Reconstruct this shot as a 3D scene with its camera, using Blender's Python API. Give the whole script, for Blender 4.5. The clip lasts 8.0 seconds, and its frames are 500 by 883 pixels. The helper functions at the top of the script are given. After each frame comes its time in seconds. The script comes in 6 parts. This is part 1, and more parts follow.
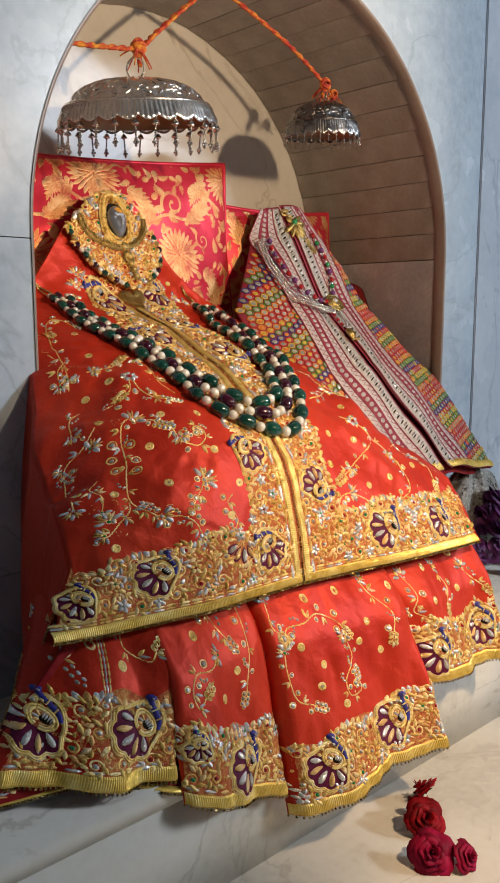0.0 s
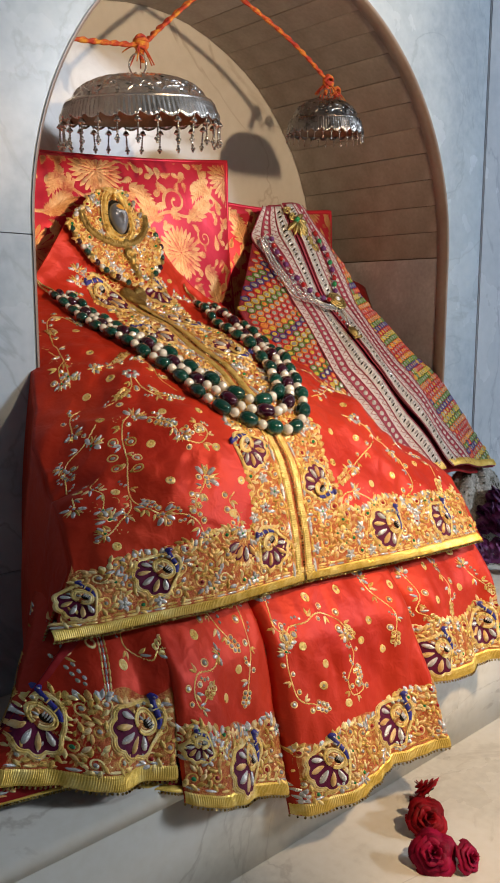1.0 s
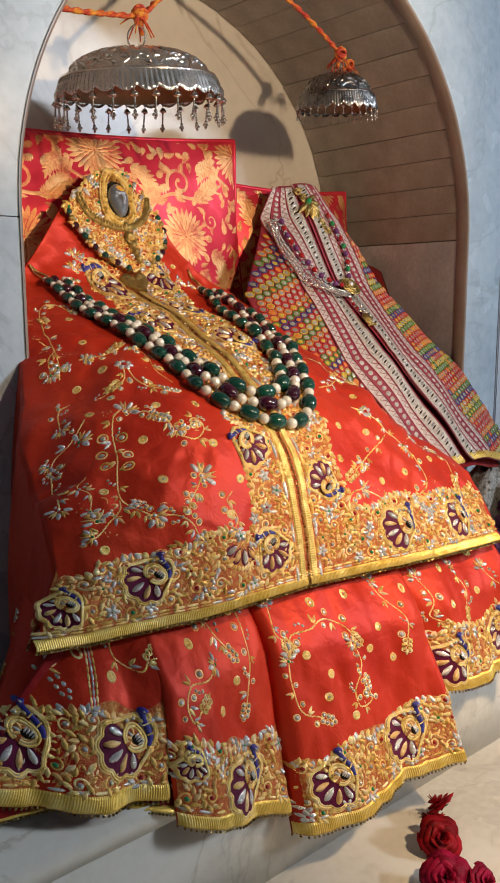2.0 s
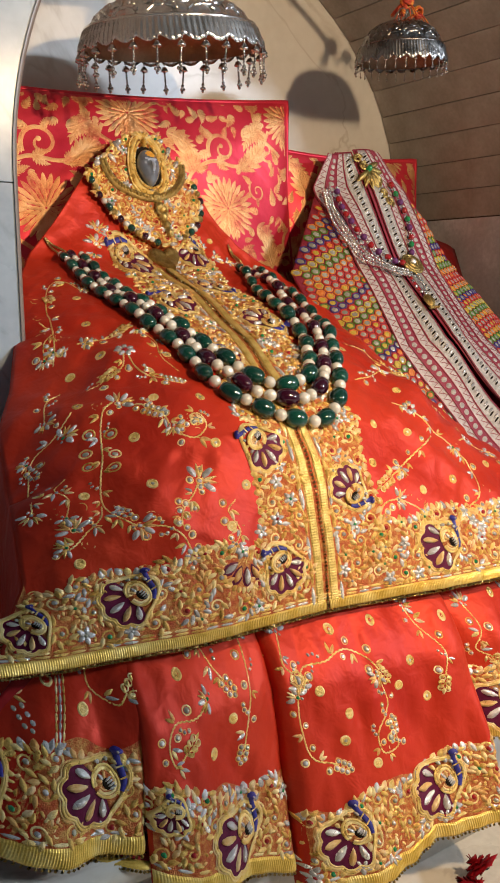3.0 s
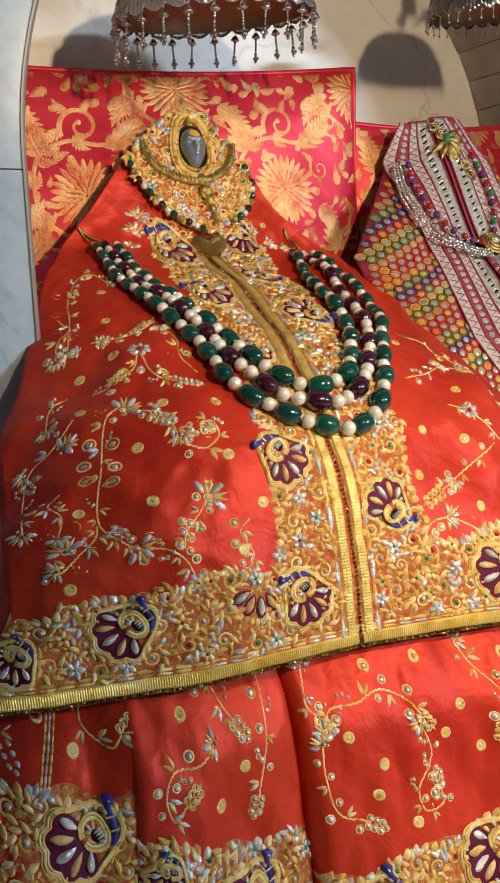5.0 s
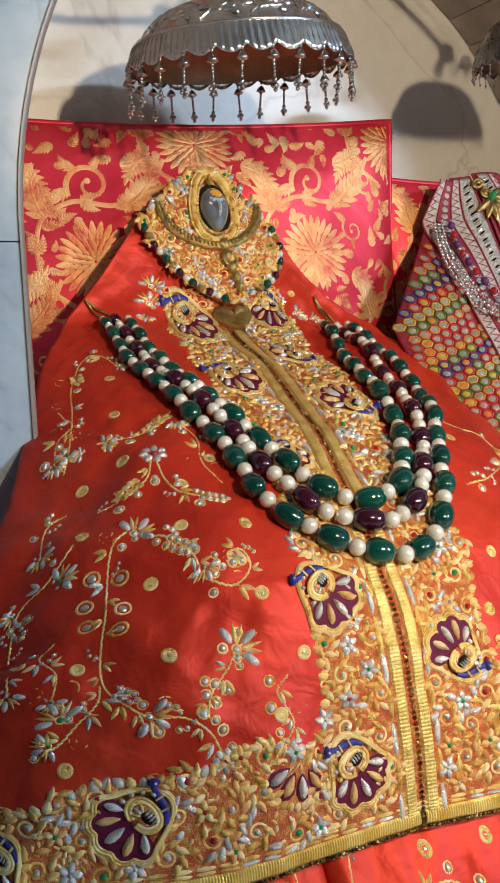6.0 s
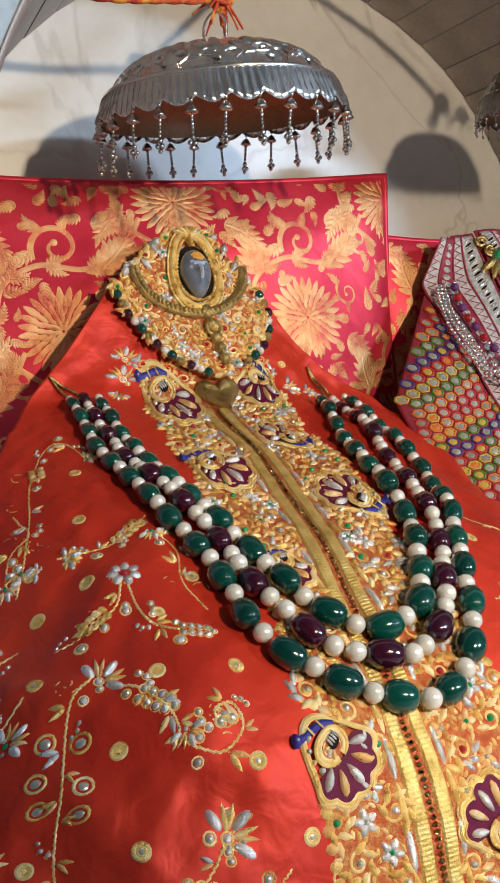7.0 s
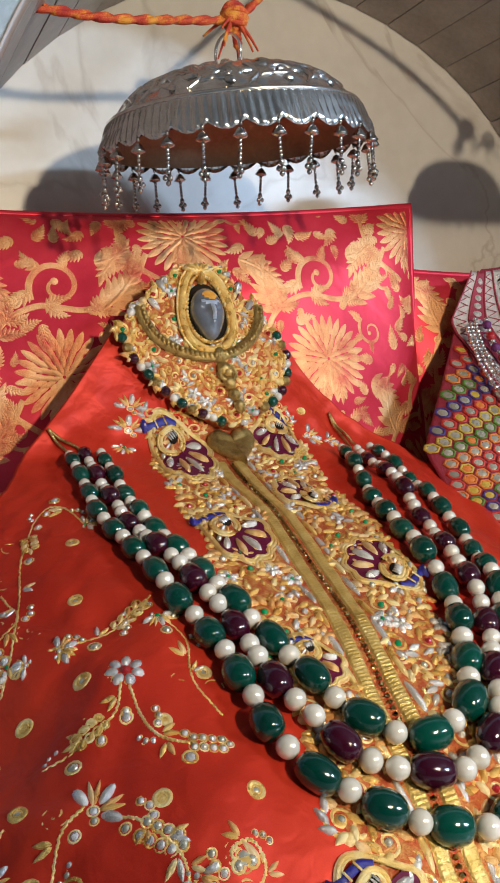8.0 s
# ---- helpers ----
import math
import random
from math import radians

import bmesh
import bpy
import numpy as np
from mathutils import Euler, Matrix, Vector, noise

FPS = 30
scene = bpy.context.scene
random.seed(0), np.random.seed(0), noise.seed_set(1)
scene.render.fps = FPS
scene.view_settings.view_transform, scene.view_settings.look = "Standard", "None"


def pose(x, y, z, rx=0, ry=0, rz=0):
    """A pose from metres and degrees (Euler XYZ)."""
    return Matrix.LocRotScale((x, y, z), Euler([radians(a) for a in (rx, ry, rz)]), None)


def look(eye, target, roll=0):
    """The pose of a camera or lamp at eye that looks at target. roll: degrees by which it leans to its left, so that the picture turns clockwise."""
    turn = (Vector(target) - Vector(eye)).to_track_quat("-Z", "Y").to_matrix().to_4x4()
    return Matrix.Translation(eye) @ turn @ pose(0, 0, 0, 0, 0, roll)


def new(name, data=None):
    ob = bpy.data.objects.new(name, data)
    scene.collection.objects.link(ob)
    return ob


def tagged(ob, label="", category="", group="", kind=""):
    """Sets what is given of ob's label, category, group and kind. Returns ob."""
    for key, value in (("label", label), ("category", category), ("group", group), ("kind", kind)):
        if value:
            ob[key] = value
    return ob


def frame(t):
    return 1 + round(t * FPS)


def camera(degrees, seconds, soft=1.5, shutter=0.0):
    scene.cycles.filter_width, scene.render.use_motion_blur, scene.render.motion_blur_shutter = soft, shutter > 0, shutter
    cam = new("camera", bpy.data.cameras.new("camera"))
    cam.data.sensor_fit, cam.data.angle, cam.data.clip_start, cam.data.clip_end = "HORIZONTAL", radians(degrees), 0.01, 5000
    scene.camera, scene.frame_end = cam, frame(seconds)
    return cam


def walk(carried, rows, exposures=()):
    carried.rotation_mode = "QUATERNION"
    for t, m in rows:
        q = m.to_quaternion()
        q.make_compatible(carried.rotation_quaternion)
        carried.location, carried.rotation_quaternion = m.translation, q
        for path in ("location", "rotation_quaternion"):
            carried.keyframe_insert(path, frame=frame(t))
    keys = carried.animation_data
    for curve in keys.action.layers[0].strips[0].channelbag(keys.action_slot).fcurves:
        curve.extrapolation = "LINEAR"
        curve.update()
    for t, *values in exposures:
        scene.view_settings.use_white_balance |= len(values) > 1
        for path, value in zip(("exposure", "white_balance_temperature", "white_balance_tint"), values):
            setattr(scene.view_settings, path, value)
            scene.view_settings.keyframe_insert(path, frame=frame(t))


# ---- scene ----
cam = camera(33.6, 8.0, 1.8)
METRES, EYE, TILT, LEAN, TURN = 0.75, 0.685, -9.0, 0.0, -42.7
ROWS = [
    (0.0, 0.0, 0.0, 0.0, 0.0, 0.0, -0.0),
    (0.5, -0.0029, 0.0015, 0.0009, 0.08, -0.01, -0.06),
    (1.0, -0.001, 0.0076, -0.0028, 0.09, -0.04, -0.16),
    (2.5, 0.0841, 0.1846, 0.0223, 4.44, -1.66, -0.52),
    (3.0, 0.1464, 0.2823, 0.0329, 8.55, -2.26, -1.48),
    (3.5, 0.1892, 0.3295, 0.0338, 12.56, -3.1, -2.14),
    (4.0, 0.2333, 0.3469, 0.0377, 15.5, -3.84, -2.12),
    (5.5, 0.2108, 0.5125, 0.0914, 17.15, -2.49, -1.07),
    (6.0, 0.1635, 0.5984, 0.1427, 17.56, -0.92, -1.36),
    (6.5, 0.1296, 0.6702, 0.1804, 17.13, 0.74, -1.38),
    (7.0, 0.1133, 0.7359, 0.205, 16.45, 2.16, -0.74),
    (7.5, 0.095, 0.7809, 0.2294, 16.46, 3.05, -0.5),
    (8.0, 0.0781, 0.8291, 0.2478, 17.28, 3.88, -0.57),
]
walk(cam, [(t, pose(0, 0, EYE, TILT, LEAN, TURN) @ pose(METRES * x, METRES * y, METRES * z, 90 + pitch, roll, yaw)) for t, x, y, z, yaw, pitch, roll in ROWS],
     [(0.0, -0.02, 6650, 14), (4.0, -0.02, 6500, 11), (5.5, 0.0, 6000, 6), (6.5, 0.0, 5600, 8), (8.0, -0.02, 5500, 7)])

# ---- light: a warm bulb in front of the niche, a cool tube lamp above, dim room ----
world = bpy.data.worlds.new("world")
scene.world = world
world.use_nodes = True
world.node_tree.nodes["Background"].inputs["Color"].default_value = (0.55, 0.65, 0.8, 1)
world.node_tree.nodes["Background"].inputs["Strength"].default_value = 0.008


def lamp(name, kind, place, target, watts, colour, size):
    data = bpy.data.lights.new(name, kind)
    data.energy, data.color = watts, colour
    if kind == "AREA":
        data.shape, data.size, data.size_y = "RECTANGLE", size[0], size[1]
    else:
        data.shadow_soft_size = size
    ob = new(name, data)
    ob.matrix_world = look(place, target)
    return ob


BULB = (0.87, -0.10, 1.09)
TUBE = (2.75, -2.08, 1.85)
# edges of the two added, unseen flaps that cut the warm light
FLAPS = ((-0.20, -0.315, -0.30), (0.50, 0.50, 0.50))  # sideways slope of the beam at the low end, knee and high end of each edge
spot = lamp("spot_light", "SPOT", BULB, (1.00, 1.10, 0.50), 49, (1.0, 0.74, 0.46), 0.024)
spot.data.spot_size, spot.data.spot_blend = radians(104), 0.45
lamp("tube_light", "AREA", TUBE, (0.8, 1.0, 0.5), 126, (0.75, 0.87, 1.0), (1.1, 0.12))


# ---- materials ----
def mat(name, colours, rough=0.5, metal=0.0, scale=40.0, fine=400.0, bump=0.1, rough_var=0.12, sheen=0.0, coat=0.0,
        veins=None, island=0.0, stretch=(1, 1, 1), transmission=0.0, ior=1.5, obj=0.0, waves=0.0, contrast=0.25, subsurface=0.0, spec=0.5):
    """Colours: two or three base colours, blended by noise at two scales."""
    m = bpy.data.materials.new(name)
    m.use_nodes = True
    t = m.node_tree
    p = t.nodes["Principled BSDF"]
    geo = t.nodes.new("ShaderNodeTexCoord")
    mapping = t.nodes.new("ShaderNodeMapping")
    mapping.inputs["Scale"].default_value = stretch
    t.links.new(geo.outputs["Object"], mapping.inputs["Vector"])
    big = t.nodes.new("ShaderNodeTexNoise")
    big.inputs["Scale"].default_value = scale
    big.inputs["Detail"].default_value = 6
    small = t.nodes.new("ShaderNodeTexNoise")
    small.inputs["Scale"].default_value = fine
    small.inputs["Detail"].default_value = 3
    for n in (big, small):
        t.links.new(mapping.outputs["Vector"], n.inputs["Vector"])
    add = t.nodes.new("ShaderNodeMath")
    add.operation = "MULTIPLY_ADD"
    t.links.new(small.outputs["Fac"], add.inputs[0])
    add.inputs[1].default_value = 0.35
    t.links.new(big.outputs["Fac"], add.inputs[2])
    fac = add.outputs[0]
    if island or obj:
        if island:
            g = t.nodes.new("ShaderNodeNewGeometry")
            rnd = g.outputs["Random Per Island"]
        else:
            g = t.nodes.new("ShaderNodeObjectInfo")
            rnd = g.outputs["Random"]
        ad2 = t.nodes.new("ShaderNodeMath")
        ad2.operation = "MULTIPLY_ADD"
        t.links.new(rnd, ad2.inputs[0])
        ad2.inputs[1].default_value = island or obj
        t.links.new(fac, ad2.inputs[2])
        sub = t.nodes.new("ShaderNodeMath")
        sub.operation = "SUBTRACT"
        t.links.new(ad2.outputs[0], sub.inputs[0])
        sub.inputs[1].default_value = (island or obj) / 2
        fac = sub.outputs[0]
    ramp = t.nodes.new("ShaderNodeValToRGB")
    e = ramp.color_ramp.elements
    k = len(colours)
    for i, c in enumerate(colours):
        pos = 0.675 - contrast + 2 * contrast * i / max(1, k - 1)
        el = e[i] if i < 2 else e.new(pos)
        el.position, el.color = pos, (*c, 1)
    t.links.new(fac, ramp.inputs["Fac"])
    col = ramp.outputs["Color"]
    if veins:
        warp = t.nodes.new("ShaderNodeTexNoise")
        warp.inputs["Scale"].default_value = veins[1]
        warp.inputs["Detail"].default_value = 8
        warp.inputs["Distortion"].default_value = 1.6
        t.links.new(mapping.outputs["Vector"], warp.inputs["Vector"])
        vr = t.nodes.new("ShaderNodeValToRGB")
        a = vr.color_ramp.elements
        a[0].position, a[0].color = 0.485, (0, 0, 0, 1)
        a[1].position, a[1].color = 0.515, (0, 0, 0, 1)
        mid = a.new(0.5)
        mid.color = (1, 1, 1, 1)
        t.links.new(warp.outputs["Fac"], vr.inputs["Fac"])
        fade = t.nodes.new("ShaderNodeMath")
        fade.operation = "MULTIPLY"
        t.links.new(vr.outputs["Color"], fade.inputs[0])
        t.links.new(big.outputs["Fac"], fade.inputs[1])
        mix = t.nodes.new("ShaderNodeMix")
        mix.data_type = "RGBA"
        t.links.new(fade.outputs[0], mix.inputs[0])
        t.links.new(col, mix.inputs[6])
        mix.inputs[7].default_value = (*veins[0], 1)
        col = mix.outputs[2]
    t.links.new(col, p.inputs["Base Color"])
    rr = t.nodes.new("ShaderNodeMapRange")
    rr.inputs["To Min"].default_value = max(0.02, rough - rough_var)
    rr.inputs["To Max"].default_value = min(1, rough + rough_var)
    t.links.new(big.outputs["Fac"], rr.inputs["Value"])
    t.links.new(rr.outputs["Result"], p.inputs["Roughness"])
    p.inputs["Metallic"].default_value = metal
    p.inputs["Specular IOR Level"].default_value = spec
    p.inputs["Sheen Weight"].default_value = sheen
    p.inputs["Coat Weight"].default_value = coat
    p.inputs["Coat Roughness"].default_value = 0.08
    p.inputs["Transmission Weight"].default_value = transmission
    p.inputs["IOR"].default_value = ior
    p.inputs["Subsurface Weight"].default_value = subsurface
    p.inputs["Subsurface Scale"].default_value = 0.004
    if bump:
        b = t.nodes.new("ShaderNodeBump")
        b.inputs["Strength"].default_value = bump
        b.inputs["Distance"].default_value = 0.002
        src = small.outputs["Fac"]
        if waves:
            w = t.nodes.new("ShaderNodeTexNoise")
            w.inputs["Scale"].default_value = waves
            w.inputs["Detail"].default_value = 2.5
            w.inputs["Roughness"].default_value = 0.5
            w.inputs["Distortion"].default_value = 0.5
            t.links.new(mapping.outputs["Vector"], w.inputs["Vector"])
            ma = t.nodes.new("ShaderNodeMath")
            ma.operation = "MULTIPLY"
            t.links.new(w.outputs["Fac"], ma.inputs[0])
            ma.inputs[1].default_value = 8.0
            src = ma.outputs[0]
        t.links.new(src, b.inputs["Height"])
        t.links.new(b.outputs["Normal"], p.inputs["Normal"])
    return m


M_WALL = mat("blue_white_marble", [(0.32, 0.40, 0.48), (0.44, 0.53, 0.60), (0.54, 0.61, 0.66)], 0.28, scale=3.5, fine=60, bump=0.02, veins=((0.27, 0.33, 0.38), 3.0))
M_WALL2 = mat("grey_blue_marble", [(0.37, 0.43, 0.49), (0.51, 0.56, 0.61)], 0.25, scale=4, fine=60, bump=0.02, veins=((0.28, 0.32, 0.38), 2.2))
M_STEP = mat("cream_marble", [(0.50, 0.46, 0.38), (0.66, 0.62, 0.53), (0.72, 0.69, 0.62)], 0.3, scale=4, fine=80, bump=0.02, veins=((0.40, 0.35, 0.28), 3.0))
M_BACK = mat("niche_back_marble", [(0.58, 0.555, 0.50), (0.71, 0.69, 0.64)], 0.35, scale=4, fine=60, bump=0.03, veins=((0.38, 0.33, 0.27), 2.0))
M_STRIP = mat("brown_stone_strip", [(0.22, 0.19, 0.16), (0.30, 0.26, 0.22), (0.38, 0.335, 0.29)], 0.45, scale=14, fine=160, bump=0.12, obj=0.25)
M_JAMB = mat("grey_speckled_stone", [(0.30, 0.295, 0.30), (0.41, 0.405, 0.41), (0.60, 0.60, 0.60)], 0.32, scale=9, fine=160, bump=0.08, contrast=0.22)
M_EDGE = mat("brown_marble_edge", [(0.22, 0.17, 0.14), (0.31, 0.25, 0.21)], 0.35, scale=12, fine=120, bump=0.05)
M_MORTAR = mat("dark_joint", [(0.13, 0.11, 0.09), (0.19, 0.16, 0.135)], 0.8, scale=60, bump=0.2)
# black stitches, and the shade behind the face put in as colour
M_BLACKSHADE = mat("dark_hollow", [(0.010, 0.007, 0.005), (0.022, 0.016, 0.010)], 0.85, scale=90, bump=0.2, spec=0.05)
M_PLASTER = mat("room_plaster", [(0.17, 0.17, 0.17), (0.23, 0.23, 0.23)], 0.7, scale=3, bump=0.1)
M_SILK = mat("orange_red_silk", [(0.43, 0.018, 0.008), (0.54, 0.032, 0.011), (0.62, 0.048, 0.015)], 0.50, 0.26, scale=7, fine=1600, bump=0.13, waves=52, rough_var=0.05, spec=0.25)
M_SILK_DARK = mat("crimson_lining_silk", [(0.22, 0.008, 0.010), (0.31, 0.013, 0.014)], 0.5, 0.2, scale=9, fine=1600, bump=0.25, waves=24, spec=0.2)
M_BROCADE = mat("crimson_brocade", [(0.50, 0.018, 0.040), (0.62, 0.032, 0.060), (0.68, 0.055, 0.07)], 0.42, 0.35, scale=16, fine=1600, bump=0.10, waves=26, spec=0.25)
M_BROGOLD = mat("woven_gold_brocade", [(0.60, 0.13, 0.07), (0.77, 0.37, 0.15), (0.88, 0.55, 0.27)], 0.42, 0.7, scale=34, fine=1300, bump=0.35, island=0.10, contrast=0.2)
M_GOLD = mat("gold_zari_thread", [(0.64, 0.36, 0.07), (0.90, 0.62, 0.18), (0.97, 0.80, 0.40)], 0.3, 0.5, scale=90, fine=1500, bump=0.6, island=0.5)
M_ORANGE = mat("peach_gold_thread", [(0.68, 0.32, 0.08), (0.88, 0.55, 0.20), (0.93, 0.72, 0.40)], 0.32, 0.5, scale=90, fine=1500, bump=0.6, island=0.4)
M_SILVER = mat("silver_thread", [(0.55, 0.53, 0.50), (0.78, 0.77, 0.74), (0.92, 0.91, 0.88)], 0.25, 0.6, scale=90, fine=1500, bump=0.5, island=0.5)
M_ZARI = mat("zari_ground", [(0.42, 0.040, 0.015), (0.54, 0.14, 0.030), (0.72, 0.44, 0.12)], 0.42, 0.4, scale=170, fine=900, bump=0.9)
M_TRIM = mat("ribbed_gold_trim", [(0.60, 0.37, 0.05), (0.83, 0.56, 0.11), (0.94, 0.74, 0.26)], 0.34, 0.5, scale=60, fine=700, bump=0.3, island=0.2)
M_RIBBON = mat("dull_gold_ribbon", [(0.50, 0.33, 0.07), (0.72, 0.51, 0.14), (0.85, 0.66, 0.25)], 0.36, 0.6, scale=90, fine=900, bump=0.5)
M_BEADGOLD = mat("antique_gold_bead", [(0.30, 0.20, 0.06), (0.52, 0.37, 0.12)], 0.3, 0.9, scale=80, bump=0.2)
M_ANTIQUE = mat("antique_gold", [(0.24, 0.16, 0.05), (0.46, 0.33, 0.11), (0.60, 0.44, 0.16)], 0.34, 0.9, scale=160, fine=900, bump=0.5)
M_PURPLE = mat("maroon_velvet", [(0.075, 0.003, 0.022), (0.13, 0.006, 0.042)], 0.6, scale=200, fine=1200, bump=0.3, spec=0.2)
M_BLUE = mat("royal_blue_thread", [(0.012, 0.012, 0.16), (0.03, 0.025, 0.28)], 0.4, scale=200, fine=1200, bump=0.4)
M_GREENGEM = mat("green_rhinestone", [(0.01, 0.16, 0.05), (0.02, 0.28, 0.09)], 0.12, scale=200, bump=0, coat=0.6)
M_REDGEM = mat("red_rhinestone", [(0.25, 0.01, 0.01), (0.4, 0.015, 0.02)], 0.12, scale=200, bump=0, coat=0.6)
M_EMERALD = mat("emerald_glass_bead", [(0.001, 0.018, 0.012), (0.002, 0.040, 0.026), (0.005, 0.075, 0.048)], 0.1, scale=60, fine=200, bump=0.05, coat=0.8, obj=0.25, rough_var=0.05)
M_GARNET = mat("garnet_glass_bead", [(0.020, 0.001, 0.007), (0.042, 0.002, 0.013)], 0.1, scale=60, fine=200, bump=0.05, coat=0.8, obj=0.25, rough_var=0.05)
M_PEARL = mat("ivory_pearl", [(0.60, 0.56, 0.46), (0.74, 0.70, 0.60), (0.84, 0.81, 0.74)], 0.15, 0.22, scale=30, bump=0.02, coat=1.0, obj=0.25, rough_var=0.05)
M_METAL = mat("worked_silver", [(0.70, 0.69, 0.66), (0.88, 0.87, 0.84), (0.96, 0.95, 0.93)], 0.19, 0.95, scale=50, fine=260, bump=0.10, rough_var=0.10)
M_TASSEL = mat("worn_silver", [(0.34, 0.33, 0.31), (0.52, 0.51, 0.48), (0.70, 0.68, 0.65)], 0.24, 1.0, scale=120, fine=400, bump=0.1)
M_METALDARK = mat("tarnished_silver", [(0.16, 0.155, 0.15), (0.30, 0.29, 0.28), (0.46, 0.45, 0.44)], 0.28, 1.0, scale=60, fine=260, bump=0.25)
M_COPPER = mat("tarnished_copper", [(0.20, 0.11, 0.06), (0.33, 0.195, 0.11)], 0.42, 0.55, scale=30, fine=200, bump=0.2)
M_CORD = mat("orange_sacred_cord", [(0.36, 0.020, 0.012), (0.52, 0.065, 0.015), (0.70, 0.30, 0.03)], 0.75, scale=70, fine=900, bump=0.6, contrast=0.16)
M_STONE = mat("polished_grey_stone", [(0.15, 0.175, 0.22), (0.24, 0.27, 0.32)], 0.2, 0.35, scale=60, bump=0.03, coat=0.9)
M_SAFFRON = mat("saffron_paste", [(0.62, 0.26, 0.02), (0.75, 0.38, 0.04)], 0.7, scale=200, bump=0.4)
# pale face marks together with the painted highlight on nose and brows
M_PALEHIGHLIGHT = mat("pale_sandal_paste", [(0.28, 0.34, 0.45), (0.42, 0.48, 0.58)], 0.4, scale=200, bump=0.2)
M_ROSE = mat("red_rose_petal", [(0.10, 0.0006, 0.002), (0.21, 0.0016, 0.005), (0.32, 0.004, 0.012)], 0.6, scale=60, fine=300, bump=0.2, island=0.5, spec=0.15)
M_ROSEPINK = mat("magenta_rose_petal", [(0.14, 0.001, 0.016), (0.26, 0.003, 0.03), (0.36, 0.007, 0.05)], 0.6, scale=60, fine=300, bump=0.2, island=0.5, spec=0.15)
M_LEAF = mat("rose_leaf", [(0.02, 0.035, 0.012), (0.04, 0.06, 0.02)], 0.5, scale=80, bump=0.2)
M_VIOLET = mat("violet_petal", [(0.05, 0.008, 0.06), (0.10, 0.016, 0.11), (0.17, 0.03, 0.17)], 0.6, scale=60, bump=0.2, island=0.6)
M_GREYCLOTH = mat("grey_sequin_cloth", [(0.14, 0.135, 0.12), (0.30, 0.29, 0.26), (0.5, 0.48, 0.42)], 0.4, 0.4, scale=220, fine=700, bump=0.8)
M_MARoon = mat("maroon_band_cloth", [(0.22, 0.015, 0.035), (0.32, 0.03, 0.055)], 0.6, scale=120, fine=900, bump=0.4)
M_PALECLOTH = mat("pale_grey_rose_cloth", [(0.42, 0.36, 0.33), (0.56, 0.50, 0.46), (0.66, 0.60, 0.56)], 0.5, 0.15, scale=160, fine=900, bump=0.6)
M_LACE = mat("silver_grey_lace", [(0.36, 0.33, 0.28), (0.52, 0.48, 0.42), (0.64, 0.60, 0.54)], 0.42, 0.45, scale=150, fine=900, bump=0.8)
M_MIRROR = mat("mirror_sequin", [(0.52, 0.50, 0.38), (0.70, 0.68, 0.56)], 0.26, 0.6, scale=100, bump=0.05, island=0.4)
M_BULB = bpy.data.materials.new("lit_lamp")
M_BULB.use_nodes = True
M_BULB.node_tree.nodes["Principled BSDF"].inputs["Emission Color"].default_value = (1, 0.85, 0.6, 1)
M_BULB.node_tree.nodes["Principled BSDF"].inputs["Emission Strength"].default_value = 6.0


# ---- small builders ----
def thing(name, place, label, category, group="", kind=""):
    ob = new(name)
    ob.location = place
    ob.empty_display_size = 0.05
    return tagged(ob, label, category, group, kind)


def finish(ob, parent, label=""):
    if parent is not None:
        ob.parent = parent
        bpy.context.view_layer.update()
        ob.matrix_parent_inverse = parent.matrix_world.inverted()
    if label:
        ob["label"] = label
    return ob


def pydata(name, verts, faces, mats, parent=None, label="", idx=None, smooth=True):
    me = bpy.data.meshes.new(name)
    me.from_pydata([tuple(map(float, v)) for v in verts], [], faces)
    for m in (mats if isinstance(mats, (list, tuple)) else [mats]):
        me.materials.append(m)
    if idx is not None:
        me.polygons.foreach_set("material_index", idx)
    me.polygons.foreach_set("use_smooth", [smooth] * len(me.polygons))
    me.update()
    return finish(new(name, me), parent, label)


def part(name, bm, material, parent, label="", smooth=True):
    me = bpy.data.meshes.new(name)
    bm.to_mesh(me)
    bm.free()
    me.materials.append(material)
    me.polygons.foreach_set("use_smooth", [smooth] * len(me.polygons))
    return finish(new(name, me), parent, label)


def box(lo, hi, bevel=0.002):
    bm = bmesh.new()
    bmesh.ops.create_cube(bm, size=1)
    for v in bm.verts:
        v.co = Vector(lo[i] + (v.co[i] + 0.5) * (hi[i] - lo[i]) for i in range(3))
    if bevel:
        bmesh.ops.bevel(bm, geom=bm.edges[:], offset=bevel, segments=2, affect="EDGES")
    return bm


def grid_faces(nu, nv, close_u=False):
    """Faces of an nu x nv grid of vertices, index = v * nu + u."""
    f = []
    for j in range(nv - 1):
        for i in range(nu if close_u else nu - 1):
            i2 = (i + 1) % nu
            f.append((j * nu + i, j * nu + i2, (j + 1) * nu + i2, (j + 1) * nu + i))
    return f


def sheet(name, fn, us, vs, material, parent, label="", thick=0.0015):
    """A cloth or panel sheet: fn(u, v) gives the place."""
    uu, vv = np.meshgrid(us, vs)
    x, y, z = fn(uu, vv)
    pts = np.stack([x + 0 * uu, y + 0 * uu, z + 0 * uu], -1).reshape(-1, 3)
    ob = pydata(name, pts, grid_faces(len(us), len(vs)), material, parent, label)
    if thick:
        s = ob.modifiers.new("thickness", "SOLIDIFY")
        s.thickness, s.offset = thick, 0
    return ob


